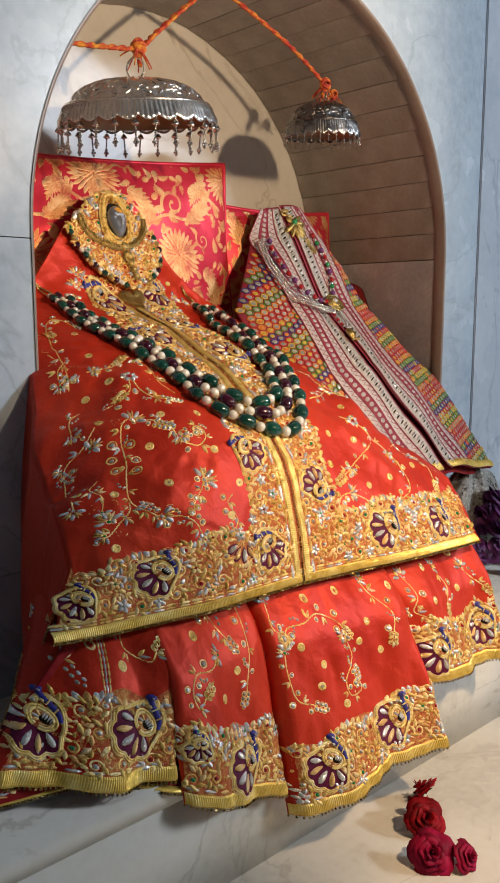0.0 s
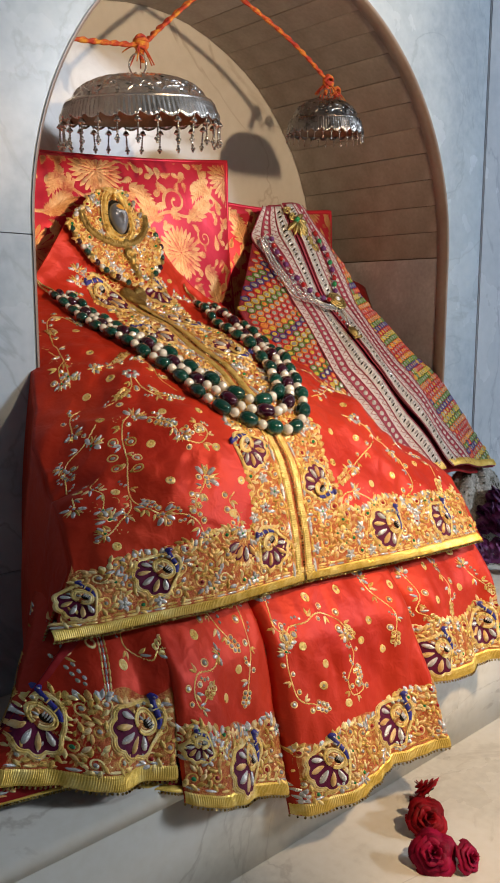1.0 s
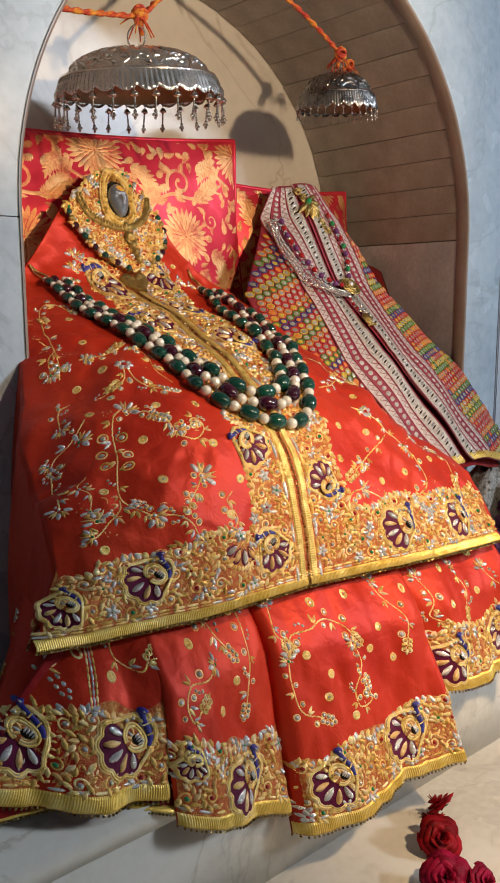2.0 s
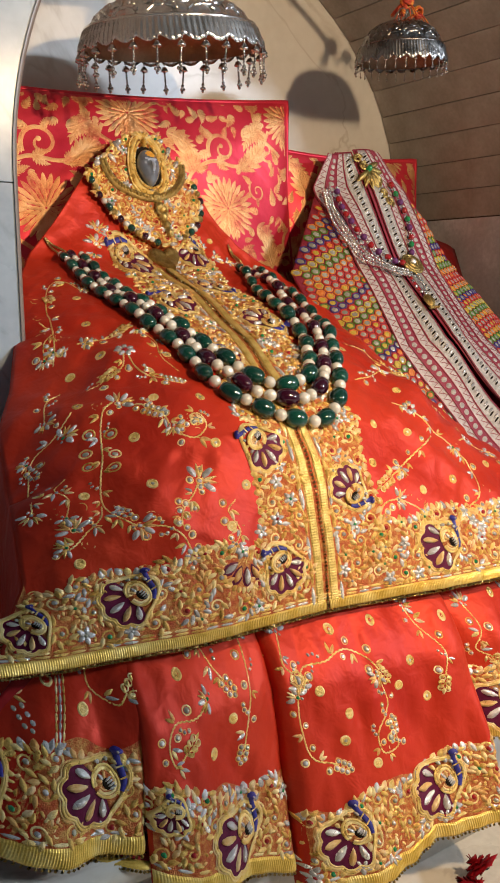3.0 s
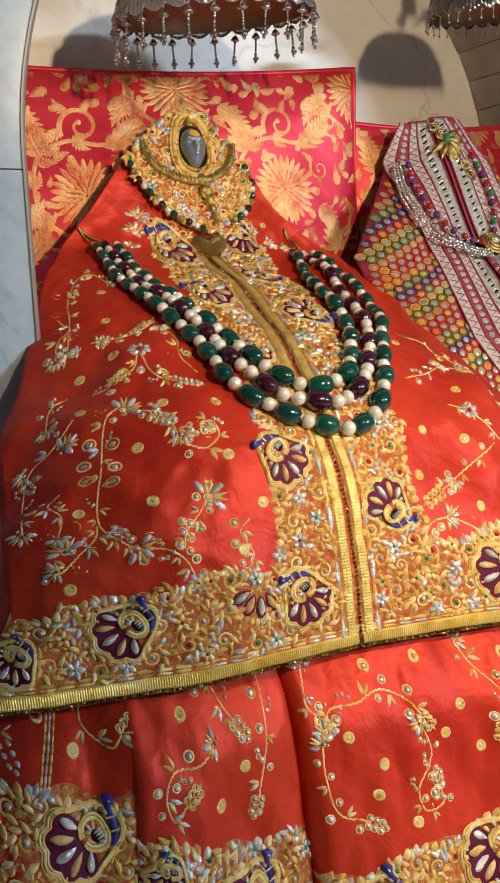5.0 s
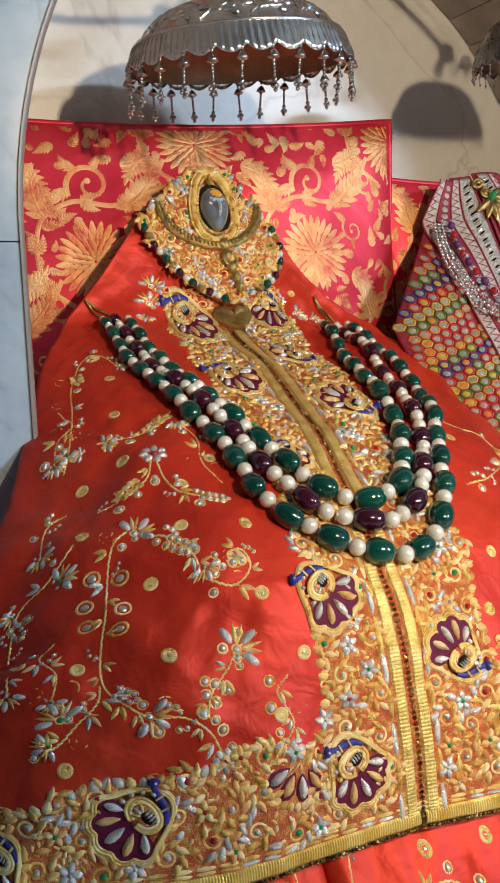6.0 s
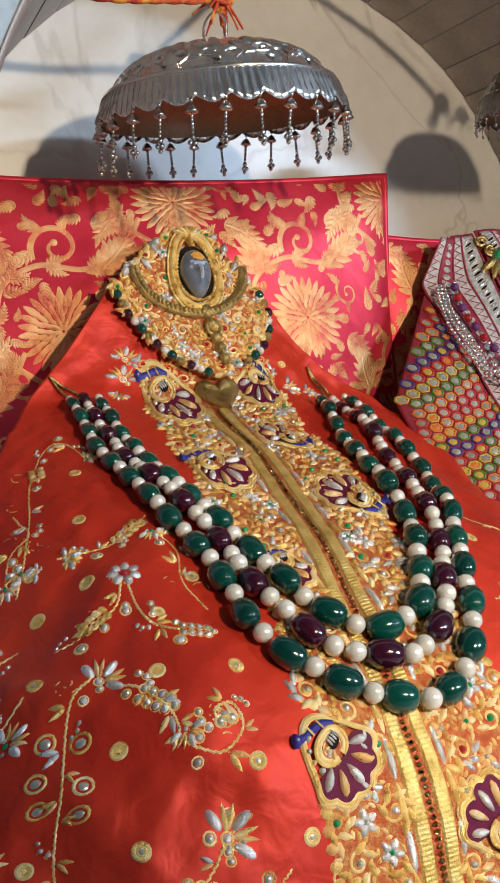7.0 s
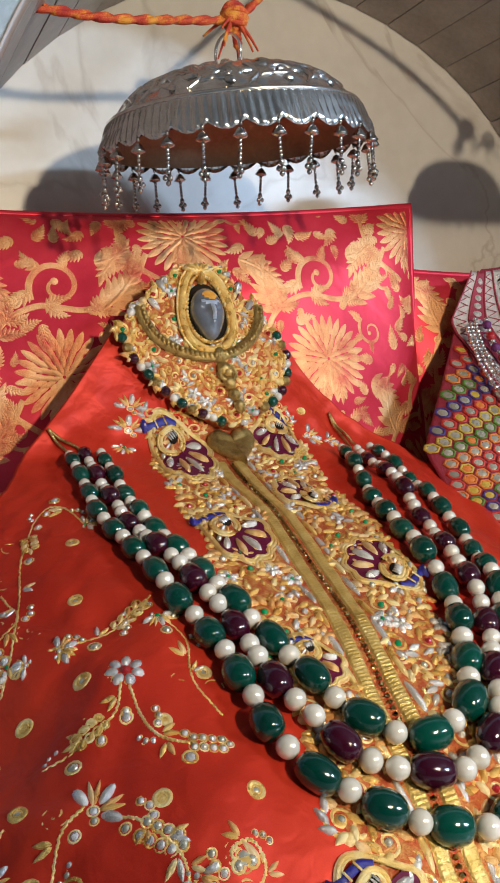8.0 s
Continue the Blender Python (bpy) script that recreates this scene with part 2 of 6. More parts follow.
def lathe(profile, n=48, wave=0.0, lobes=0, closed=True):
    """A turned shape round z from (radius, height) pairs, as verts and faces."""
    v, f = [], []
    for k, (r, z) in enumerate(profile):
        for i in range(n):
            a = 2 * math.pi * i / n
            rr = r * (1 + (wave * math.cos(lobes * a) if lobes else 0))
            v.append((rr * math.cos(a), rr * math.sin(a), z))
    return v, grid_faces(n, len(profile), True)


def tube3(points, radius, n=8, twist=0.0):
    """A round tube along places in space; radius may be a list."""
    pts = [Vector(p) for p in points]
    v = []
    up = Vector((0.13, 0.21, 0.97))
    for k, p in enumerate(pts):
        d = (pts[min(k + 1, len(pts) - 1)] - pts[max(k - 1, 0)]).normalized()
        a = d.cross(up)
        if a.length < 1e-3:
            a = d.cross(Vector((1, 0, 0)))
        a.normalize()
        b = d.cross(a)
        r = radius[k] if isinstance(radius, (list, tuple, np.ndarray)) else radius
        for i in range(n):
            t = 2 * math.pi * i / n + twist * k
            v.append(p + a * (r * math.cos(t)) + b * (r * math.sin(t)))
    f = grid_faces(n, len(pts), True)
    m = len(pts)
    f.append(tuple(range(n))[::-1])
    f.append(tuple((m - 1) * n + i for i in range(n)))
    return v, f


def smooth_line(pts, k=8):
    """A smooth line through the given places (any dimension)."""
    p = np.array(pts, float)
    q = np.vstack([2 * p[0] - p[1], p, 2 * p[-1] - p[-2]])
    out = []
    for i in range(1, len(q) - 2):
        for s in np.arange(k) / k:
            a, b, c, d = q[i - 1], q[i], q[i + 1], q[i + 2]
            out.append(0.5 * (2 * b + (c - a) * s + (2 * a - 5 * b + 4 * c - d) * s * s + (3 * b - a - 3 * c + d) * s ** 3))
    out.append(p[-1])
    return np.array(out)


# ---- the niche and its wall ----
WALL_Y, BACK_Y, XL, XR, ARCH_X, SPRING, ARCH_R = 0.993, 1.372, 0.535, 1.453, 0.994, 0.788, 0.459
STEP_Y, STEP_Z, SLAB = 0.680, 0.170, 0.023

floor = tagged(part("floor", box((-1.6, -2.2, -0.1), (3.4, STEP_Y + 0.05, 0.0), 0), M_STEP, None, smooth=False), "cream veined polished marble floor", "floor", kind="structure")
step = tagged(new("platform_step"), "cream marble step that carries the niche", "step", kind="structure")
part("tread", box((-1.6, STEP_Y, STEP_Z - 0.03), (3.4, BACK_Y + 0.05, STEP_Z), 0.003), M_STEP, step)
part("riser", box((-1.6, STEP_Y + 0.004, 0.0), (3.4, STEP_Y + 0.05, STEP_Z - 0.0305), 0), M_STEP, step)

front = tagged(new("wall_front"), "blue-white veined marble facing round an arched niche", "wall", kind="structure")


def arch_slab(name, side, z0, x_out, z_top, material, y0, y1):
    """Half of the facing, left or right of the arch, with the quarter circle cut out."""
    pts = [(XL if side < 0 else XR, z0)]
    if z0 < SPRING:
        pts.append((XL if side < 0 else XR, SPRING))
    n = 28
    for i in range(1, n + 1):
        a = math.pi / 2 * i / n
        pts.append((ARCH_X + side * ARCH_R * math.cos(a), SPRING + ARCH_R * math.sin(a)))
    inner = pts
    verts, faces = [], []
    outer = []
    for x, z in inner:
        outer.append((x_out, z))
    outer[-1] = (x_out, inner[-1][1])
    k = len(inner)
    for y in (y0, y1):
        for (x, z), (xo, zo) in zip(inner, outer):
            verts += [(x, y, z), (xo, y, zo)]
        verts += [(ARCH_X, y, z_top), (x_out, y, z_top)]
    m = k + 1
    for i in range(m - 1):
        a, b, c, d = 2 * i, 2 * i + 1, 2 * i + 3, 2 * i + 2
        q = 2 * m
        faces.append((a, b, c, d))
        faces.append((q + a, q + d, q + c, q + b))
        faces.append((a, d, q + d, q + a))
        faces.append((b, q + b, q + c, c))
    faces.append((0, 2 * m, 2 * m + 1, 1))
    bm = bmesh.new()
    vs = [bm.verts.new(v) for v in verts]
    for f in faces:
        bm.faces.new([vs[i] for i in f])
    bmesh.ops.recalc_face_normals(bm, faces=bm.faces[:])
    return part(name, bm, material, front, smooth=False)


JOINT = 0.0012
part("marble_slab", box((-1.6, WALL_Y, STEP_Z), (XL, WALL_Y + SLAB, 0.338), 0.001), M_WALL2, front, smooth=False)
part("marble_slab", box((-1.6, WALL_Y, 0.338 + JOINT), (XL, WALL_Y + SLAB, 0.776), 0.001), M_WALL, front, smooth=False)
arch_slab("marble_slab", -1, 0.776 + JOINT, -1.6, 2.5, M_WALL, WALL_Y, WALL_Y + SLAB)
arch_slab("marble_slab", 1, STEP_Z, 1.5686, 2.5, M_WALL, WALL_Y, WALL_Y + SLAB)
part("marble_panel", box((1.569, WALL_Y - 0.004, STEP_Z), (3.4, WALL_Y + SLAB, 2.5), 0.002), M_WALL2, front, "smooth grey-blue marble panel", smooth=False)

# the brown polished edge that lines the arch
line = [(XL, z) for z in np.linspace(STEP_Z, SPRING, 12)] + [(ARCH_X - ARCH_R * math.cos(a), SPRING + ARCH_R * math.sin(a)) for a in np.linspace(0, math.pi, 73)[1:-1]] + [(XR, z) for z in np.linspace(SPRING, STEP_Z, 12)]
ev, ef = [], []
for x, z in line:
    nx, nz = (ARCH_X - x, SPRING - z if z > SPRING else 0)
    l = math.hypot(nx, nz) or 1
    nx, nz = nx / l, nz / l
    for dy, dn in ((-0.002, -0.002), (-0.002, 0.001), (0.001, 0.003), (SLAB, 0.003), (SLAB + 0.004, -0.004)):
        ev.append((x + nx * dn, WALL_Y + dy, z + nz * dn))
pydata("arch_edge", ev, grid_faces(5, len(line)), M_EDGE, front, "brown polished edge lining the arch")

# niche shell behind the facing
niche = tagged(new("wall_niche"), "arched niche lined with narrow brown stone strips", "niche", kind="structure")
part("back_wall", box((XL - 0.1, BACK_Y, STEP_Z), (XR + 0.1, BACK_Y + 0.05, 1.4), 0), M_BACK, niche, "cream marble back wall of the niche", smooth=False)
shell_v, shell_f = [], []
for x, z in line:
    nx, nz = ARCH_X - x, (SPRING - z if z > SPRING else 0)
    l = math.hypot(nx, nz) or 1
    for y, d in ((WALL_Y + SLAB, 0.006), (BACK_Y, 0.006), (BACK_Y, 0.05), (WALL_Y + SLAB, 0.05)):
        shell_v.append((x - nx / l * d, y, z - nz / l * d))
pydata("shell", shell_v, [(k * 4 + i, (k + 1) * 4 + i, (k + 1) * 4 + (i + 1) % 4, k * 4 + (i + 1) % 4) for k in range(len(line) - 1) for i in range(4)], M_MORTAR, niche, "dark joints behind the strips", smooth=False)

# room that closes the place
room = tagged(new("wall_room"), "plain plastered walls of the shrine room", "wall", kind="structure")
part("side_wall", box((-1.65, -2.25, 0), (-1.6, 1.1, 2.5), 0), M_PLASTER, room, smooth=False)
part("side_wall", box((3.4, -2.25, 0), (3.45, 1.1, 2.5), 0), M_PLASTER, room, smooth=False)
part("rear_wall", box((-1.65, -2.25, 0), (3.45, -2.2, 2.5), 0), M_PLASTER, room, smooth=False)
tagged(part("ceiling", box((-1.65, -2.25, 2.5), (3.45, 1.45, 2.55), 0), M_PLASTER, None, smooth=False), "plain plastered ceiling", "ceiling", kind="structure")


# ---- the draped jacket: centre profile from hem to neck, rounded off to both sides ----
PV = np.array([0, 0.07, 0.14, 0.2, 0.26, 0.36, 0.46, 0.56, 0.64, 0.70, 0.77, 0.84])
PY = np.array([0.706, 0.715, 0.735, 0.765, 0.815, 0.908, 1.003, 1.098, 1.165, 1.185, 1.205, 1.228])
PZ = np.array([0.335, 0.405, 0.470, 0.523, 0.562, 0.608, 0.645, 0.676, 0.702, 0.745, 0.812, 0.880])


def ev3(v, arr):
    return (np.interp(v - 0.02, PV, arr) + 2 * np.interp(v, PV, arr) + np.interp(v + 0.02, PV, arr)) / 4


fold_rng = np.random.RandomState(4)
FOLDS = [(f * math.cos(a), f * math.sin(a), ph) for f, a, ph in zip(np.geomspace(16, 150, 26), fold_rng.uniform(-0.9, 0.9, 26), fold_rng.uniform(0, 6.28, 26))]


def silk_folds(x, v):
    """Soft ridged folds running mostly up and down the cloth, finer ones weaker."""
    out = 0.0
    for i, (a, b, ph) in enumerate(FOLDS):
        f = math.hypot(a, b)
        w = np.sin(a * x + b * v + ph + 1.2 * np.sin(0.37 * f * v + ph))
        out = out + (0.062 / f ** 1.0) * (1 - np.abs(w) * 1.6)
    return out


def crease(x, v):
    """Folds of the silk, calm along the embroidered front."""
    calm = 0.35 + 0.65 * np.clip(np.abs(x - 0.755) * 9 - 0.5, 0, 1)
    return 0.75 * silk_folds(x, v) * calm * np.clip(0.5 + v * 4, 0, 1)


def jacket_at(x, v, h=0.0):
    x, v = np.asarray(x, float), np.asarray(v, float)
    y, z = ev3(v, PY), ev3(v, PZ)
    dy, dz = ev3(v + 0.01, PY) - ev3(v - 0.01, PY), ev3(v + 0.01, PZ) - ev3(v - 0.01, PZ)
    n = np.hypot(dy, dz)
    ny, nz = -dz / n, dy / n
    k = np.interp(v, [0, 0.2, 0.45, 0.6], [0.9, 2.2, 2.2, 1.0])
    d = k * np.maximum(0, 0.66 - x) ** 2 + np.interp(v, [0, 0.1, 0.2, 0.45, 0.6], [0.2, 0.5, 1.4, 1.54, 0.7]) * np.maximum(0, x - 0.84) ** 2 - crease(x, v)
    y = y - 0.17 * np.maximum(0, x - 0.744) * np.clip(1 - v / 0.16, 0, 1)
    return x, y + ny * (h - d), z + nz * (h - d)


LEFT_V = [0, 0.09, 0.16, 0.31, 0.37, 0.45, 0.57, 0.65, 0.69, 0.77, 0.84]
LEFT_X = [0.415, 0.452, 0.456, 0.47, 0.50, 0.53, 0.57, 0.61, 0.64, 0.702, 0.776]
RIGHT_V = [0, 0.1, 0.2, 0.33, 0.45, 0.54, 0.64, 0.68, 0.75, 0.84]
RIGHT_X = [1.088, 1.10, 1.12, 1.10, 1.10, 1.08, 1.0, 0.95, 0.895, 0.822]
CENTRE_V = [0, 0.1, 0.19, 0.29, 0.40, 0.48, 0.57, 0.66]
CENTRE_X = [0.744, 0.744, 0.745, 0.757, 0.776, 0.784, 0.787, 0.795]


def jacket_uv(u, v, h=0.0):
    """u from 0 at the left edge to 1 at the right edge."""
    a, b = np.interp(v, LEFT_V, LEFT_X), np.interp(v, RIGHT_V, RIGHT_X)
    return jacket_at(a + (b - a) * u, v, h)


jacket = thing("draped_jacket", (0.78, 0.8, 0.17), "orange-red silk jacket with gold embroidered borders draped over an idol", "garment")
sheet("silk", jacket_uv, np.linspace(0, 1, 150), np.linspace(0, 0.84, 160), M_SILK, jacket)


def side_drop(side):
    def fn(s, v):
        a = np.interp(v, LEFT_V, LEFT_X) if side < 0 else np.interp(v, RIGHT_V, RIGHT_X)
        x, y, z = jacket_at(a, v, 0)
        bottom = 0.19
        w = 0.012 * np.sin(30 * v) * s
        return x + side * (0.012 * np.sin(math.pi * np.clip(s, 0, 1)) + w), y + 0.05 * s + 0.02 * np.sin(17 * v) * s, z + (bottom - z) * s
    return fn


sheet("side_fall", side_drop(-1), np.linspace(0, 1, 30), np.linspace(0.06, 0.8, 80), M_SILK, jacket)
SIDE_BEADS = [side_drop(-1)(t, 0.06) for t in np.linspace(0.03, 1, 46)]
sheet("side_fall", side_drop(1), np.linspace(0, 1, 30), np.linspace(0.03, 0.8, 80), M_SILK, jacket)


# ---- the skirt in pleated panels over the step's edge ----
def skirt_y(x, z):
    return 0.64 + 0.27 * (z - 0.08) - 0.17 * np.maximum(0, x - 0.72)


PANELS = [  # hem left x, z; hem right x, z; top left x; top right x; forward shift; pleat phase; left set-back
    (0.330, 0.205, 0.520, 0.172, 0.455, 0.545, 0.004, 0.3, 0.075),
    (0.516, 0.148, 0.674, 0.096, 0.530, 0.676, 0.000, 1.7, 0.0),
    (0.676, 0.066, 0.928, 0.096, 0.672, 0.905, -0.006, 2.6, 0.0),
    (0.890, 0.166, 1.110, 0.160, 0.880, 1.105, 0.018, 0.9, 0.0),
]


def panel_at(k):
    lx, lz, rx, rz, tl, tr, fwd, ph, back = PANELS[k]

    def fn(u, w, h=0.0):
        """u across 0..1, w up from the hem 0..1."""
        u, w = np.asarray(u, float), np.asarray(w, float)
        x = (lx + (rx - lx) * u) * (1 - w) + (tl + (tr - tl) * u) * w
        z0 = lz + (rz - lz) * u
        z = z0 + (0.365 - z0) * w
        y = skirt_y(x, z) + fwd + back * np.clip(1 - u, 0, 1) ** 1.5 + 0.007 * np.sin(9 * u + ph + 1.5 * w) * (1 - 0.6 * w) + 0.9 * silk_folds(x + 0.3 * ph, 0.4 * z)
        if k == 1:
            y = y + 0.014 * np.clip((u - 0.70) / 0.30, 0, 1) ** 1.3  # turns in behind the next pleat
        edge = np.minimum(u, 1 - u)
        y = y + (0.006 if k == 1 else 0.02) * np.clip(1 - edge / 0.06, 0, 1) ** 2 + 0.045 * np.clip((z - 0.27) / 0.08, 0, 1) ** 1.5 - h
        return x, y, z
    return fn


skirt = thing("pleated_skirt", (0.75, 0.7, 0.17), "orange-red silk skirt with wide gold embroidered hem over a step", "garment")
panels = []
for k in range(4):
    panels.append(sheet("panel", panel_at(k), np.linspace(0, 1, 60), np.linspace(0, 1, 60), M_SILK, skirt))


def under_at(u, w, h=0.0):
    x = 0.30 + 0.31 * u
    t = (x - 0.30) / 0.90
    z = 0.185 - 0.085 * np.clip((t - 0.15) * 3.5, 0, 1) + 0.18 * w * np.clip(0.3 + (t - 0.06) * 5, 0.3, 1)
    y = skirt_y(x, z) + 0.030 + 0.003 * np.sin(40 * t)
    y = np.where(z < 0.2, np.minimum(y, 0.672 + 0.3 * np.clip(z - 0.172, 0, 1)), y) + 0.08 * np.clip(1 - t * 3.2, 0, 1) * np.clip((z - 0.16) * 60, 0, 1)
    return x, y - h, z


sheet("underskirt", under_at, np.linspace(0, 1, 120), np.linspace(0, 1, 30), M_SILK_DARK, skirt, "crimson underskirt showing between the pleats")


# ---- embroidery: raised shapes laid out on a cloth's own two directions, then wrapped on it ----
class Stitch:
    def __init__(self, mats):
        self.mats, self.v, self.f, self.i = mats, [], [], []

    def dome(self, c, ang, length, width, high, m, point=0.0, n=10, base=0.0):
        """A padded oval or leaf; point 0 is an oval, 1 a pointed leaf, tip along ang."""
        k = len(self.v)
        ca, sa = math.cos(ang), math.sin(ang)
        for ring, (s, h) in enumerate(((1.0, 0.0), (0.72, 0.8))):
            for i in range(n):
                t = 2 * math.pi * i / n
                a = length * math.cos(t)
                b = width * math.sin(t) * (1 - point * 0.75 * max(0.0, math.cos(t)))
                self.v.append((c[0] + s * (a * ca - b * sa), c[1] + s * (a * sa + b * ca), base + high * h))
        self.v.append((c[0], c[1], base + high))
        for i in range(n):
            j = (i + 1) % n
            self.f += [(k + i, k + j, k + n + j, k + n + i), (k + n + i, k + n + j, k + 2 * n)]
            self.i += [m, m]

    def cord(self, pts, r, m, base=0.0, closed=False, taper=False, high=1.0):
        """A laid cord along a line."""
        p = np.asarray(pts, float)
        k, n = len(self.v), len(p)
        for q in range(n):
            a, b = p[(q - 1) % n if closed else max(q - 1, 0)], p[(q + 1) % n if closed else min(q + 1, n - 1)]
            d = b - a
            l = math.hypot(d[0], d[1]) or 1
            nx, ny = -d[1] / l, d[0] / l
            rr = r * (1 - 0.6 * q / n) if taper else r
            for s, h in ((-1, 0), (-0.55, 0.85), (0.55, 0.85), (1, 0)):
                self.v.append((p[q][0] + nx * rr * s, p[q][1] + ny * rr * s, base + rr * h * high))
        for q in range(n if closed else n - 1):
            q2 = (q + 1) % n
            for s in range(3):
                self.f.append((k + q * 4 + s, k + q2 * 4 + s, k + q2 * 4 + s + 1, k + q * 4 + s + 1))
                self.i.append(m)

    def ring(self, c, rad, r, m, n=12, base=0.0):
        self.cord([(c[0] + rad * math.cos(2 * math.pi * i / n), c[1] + rad * math.sin(2 * math.pi * i / n)) for i in range(n)], r, m, base, True)

    def curl(self, c, ang, rad, r, m, turns=1.6, hand=1):
        n = 22
        self.cord([(c[0] + rad * (1 - 0.85 * i / n) * math.cos(ang + hand * turns * 2 * math.pi * i / n), c[1] + rad * (1 - 0.85 * i / n) * math.sin(ang + hand * turns * 2 * math.pi * i / n)) for i in range(n)], r, m)

    def drop(self, c, ang, length, width, m_in, m_out, high=0.002):
        """A teardrop petal with a corded outline; tip at the root."""
        pts = []
        n = 14
        for i in range(n):
            t = 2 * math.pi * i / n
            a = length * (0.5 - 0.5 * math.cos(t))
            b = width * math.sin(t) * (0.25 + 0.75 * (0.5 - 0.5 * math.cos(t)))
            pts.append((c[0] + a * math.cos(ang) - b * math.sin(ang), c[1] + a * math.sin(ang) + b * math.cos(ang)))
        mid = (c[0] + 0.62 * length * math.cos(ang), c[1] + 0.62 * length * math.sin(ang))
        self.dome(mid, ang + math.pi, length * 0.42, width * 0.8, high, m_in, 0.9)
        if m_out is not None:
            self.cord(pts, 0.0009, m_out, 0.0004, True)

    def place(self, name, fn, parent, label="", kind=""):
        if not self.v:
            return None
        a = np.array(self.v)
        x, y, z = fn(a[:, 0], a[:, 1], a[:, 2])
        ob = pydata(name, np.stack([x, y, z], -1), self.f, self.mats, parent, label, self.i)
        if kind:
            ob["kind"] = kind
        return ob


THREADS = [M_GOLD, M_SILVER, M_ORANGE, M_PURPLE, M_BLUE, M_GREENGEM, M_ANTIQUE, M_REDGEM, M_MIRROR, M_ZARI, M_BLACKSHADE]
GOLD, SILVER, ORANGE, PURPLE, BLUE, GREEN, DARK, RED, MIRROR, GROUND, BLACK = range(11)
rng = random.Random(7)


def peacock(c, head, s, fn, parent, turn=None):
    """A peacock: fan of maroon with silver and gold petals behind, round gold body, blue neck towards head."""
    ang = math.atan2(head[1] - c[1], head[0] - c[0]) if turn is None else turn
    back = ang + math.pi

    def polar(o, r, a):
        return (o[0] + r * s * math.cos(a), o[1] + r * s * math.sin(a))
    root = polar(c, 0.22, ang)
    e = Stitch(THREADS)
    outline = []
    for t in np.linspace(0, 1, 55):
        a = back - 1.30 + 2.6 * t
        r = 0.97 + 0.10 * abs(math.sin(t * math.pi * 5)) - 0.22 * abs(2 * t - 1) ** 3
        outline.append(polar(root, r, a))
    k = len(e.v)
    for g in (0.05, 0.3, 0.55, 0.8, 1.0):
        for p in outline:
            e.v.append((root[0] + g * (p[0] - root[0]), root[1] + g * (p[1] - root[1]), 0.0030))
    for fc in grid_faces(55, 5):
        e.f.append(tuple(k + i for i in fc))
        e.i.append(PURPLE)
    e.place("peacock_fan", fn, parent, "maroon velvet fan with a scalloped edge")
    for g, r, h, m in ((1.03, 0.0010, 0.0028, GOLD), (1.10, 0.0012, 0.0024, GOLD), (1.17, 0.0008, 0.0016, ORANGE)):
        e = Stitch(THREADS)
        front_arc = [polar(root, g * (0.62 + 0.06 * math.cos(3 * t)), ang + t) for t in np.linspace(-1.55, 1.55, 24)]
        e.cord([(root[0] + g * (p[0] - root[0]), root[1] + g * (p[1] - root[1])) for p in outline] + front_arc, r, m, h, True)
        e.place("outline_cord", fn, parent, "laid gold cord")
    for i in range(5):
        a = back - 1.30 + 2.6 * (i + 0.5) / 5
        e = Stitch(THREADS)
        e.drop(polar(root, 0.20, a), a, 0.78 * s * (0.85 if i in (0, 4) else 1), 0.150 * s, SILVER if i % 2 == 0 else ORANGE, None, 0.0066)
        e.place("petal", fn, parent)
    # round body with a striped wing
    e = Stitch(THREADS)
    body = polar(root, 0.06, ang)
    e.dome(body, ang + 1.57, 0.42 * s, 0.32 * s, 0.0022, GROUND, 0.1, 18, 0.0030)
    for r, w, m in ((0.32, 0.0016, GOLD), (0.42, 0.0013, GOLD), (0.22, 0.0011, ORANGE)):
        e.cord([polar(body, r * (0.86 + 0.14 * math.cos(2 * (t - ang - 1.57))), t) for t in np.linspace(ang - 2.9, ang + 2.9, 26)], w, m, 0.0040)
    for d in (1.2, 1.8, 2.4):
        e.dome(polar(body, 0.17, ang + d), ang + d, 0.12 * s, 0.05 * s, 0.0030, ORANGE if d != 1.8 else SILVER, 0.5, 8, 0.0044)
    e.curl(polar(body, 0.24, ang + 2.9), ang, 0.10 * s, 0.0010, GOLD, 1.4)
    wing = polar(body, 0.10, ang - 1.2)
    e.dome(wing, ang + 1.9, 0.19 * s, 0.13 * s, 0.0012, BLACK, 0.2, 12, 0.0056)
    for q in range(4):
        o = polar(polar(wing, 0.06, ang), 0.075 * (q - 1.5), ang + 1.57)
        e.dome(o, ang + 0.1, 0.11 * s, 0.022 * s, 0.0020, SILVER, 0, 6, 0.0062)
    for q in range(4):
        o = polar(body, 0.52, ang + 0.5 + 0.45 * q)
        e.dome(o, rng.uniform(0, 6), 0.075 * s, 0.065 * s, 0.0032, rng.choice((MIRROR, SILVER, ORANGE, GOLD)), 0, 8, 0.002)
    e.place("peacock_body", fn, parent, "round gold body with a black and silver striped wing")
    e = Stitch(THREADS)
    neck = smooth_line([polar(root, 0.50, ang - 0.95), polar(root, 0.52, ang - 0.45), polar(root, 0.55, ang + 0.1), polar(root, 0.66, ang + 0.45), polar(root, 0.82, ang + 0.62)], 6)
    e.cord(neck, 0.082 * s, BLUE, 0.0030, high=0.8)
    tip = polar(root, 0.84, ang + 0.60)
    e.dome(tip, ang - 0.5, 0.15 * s, 0.11 * s, 0.0040, BLUE, 0.6, 10, 0.003)
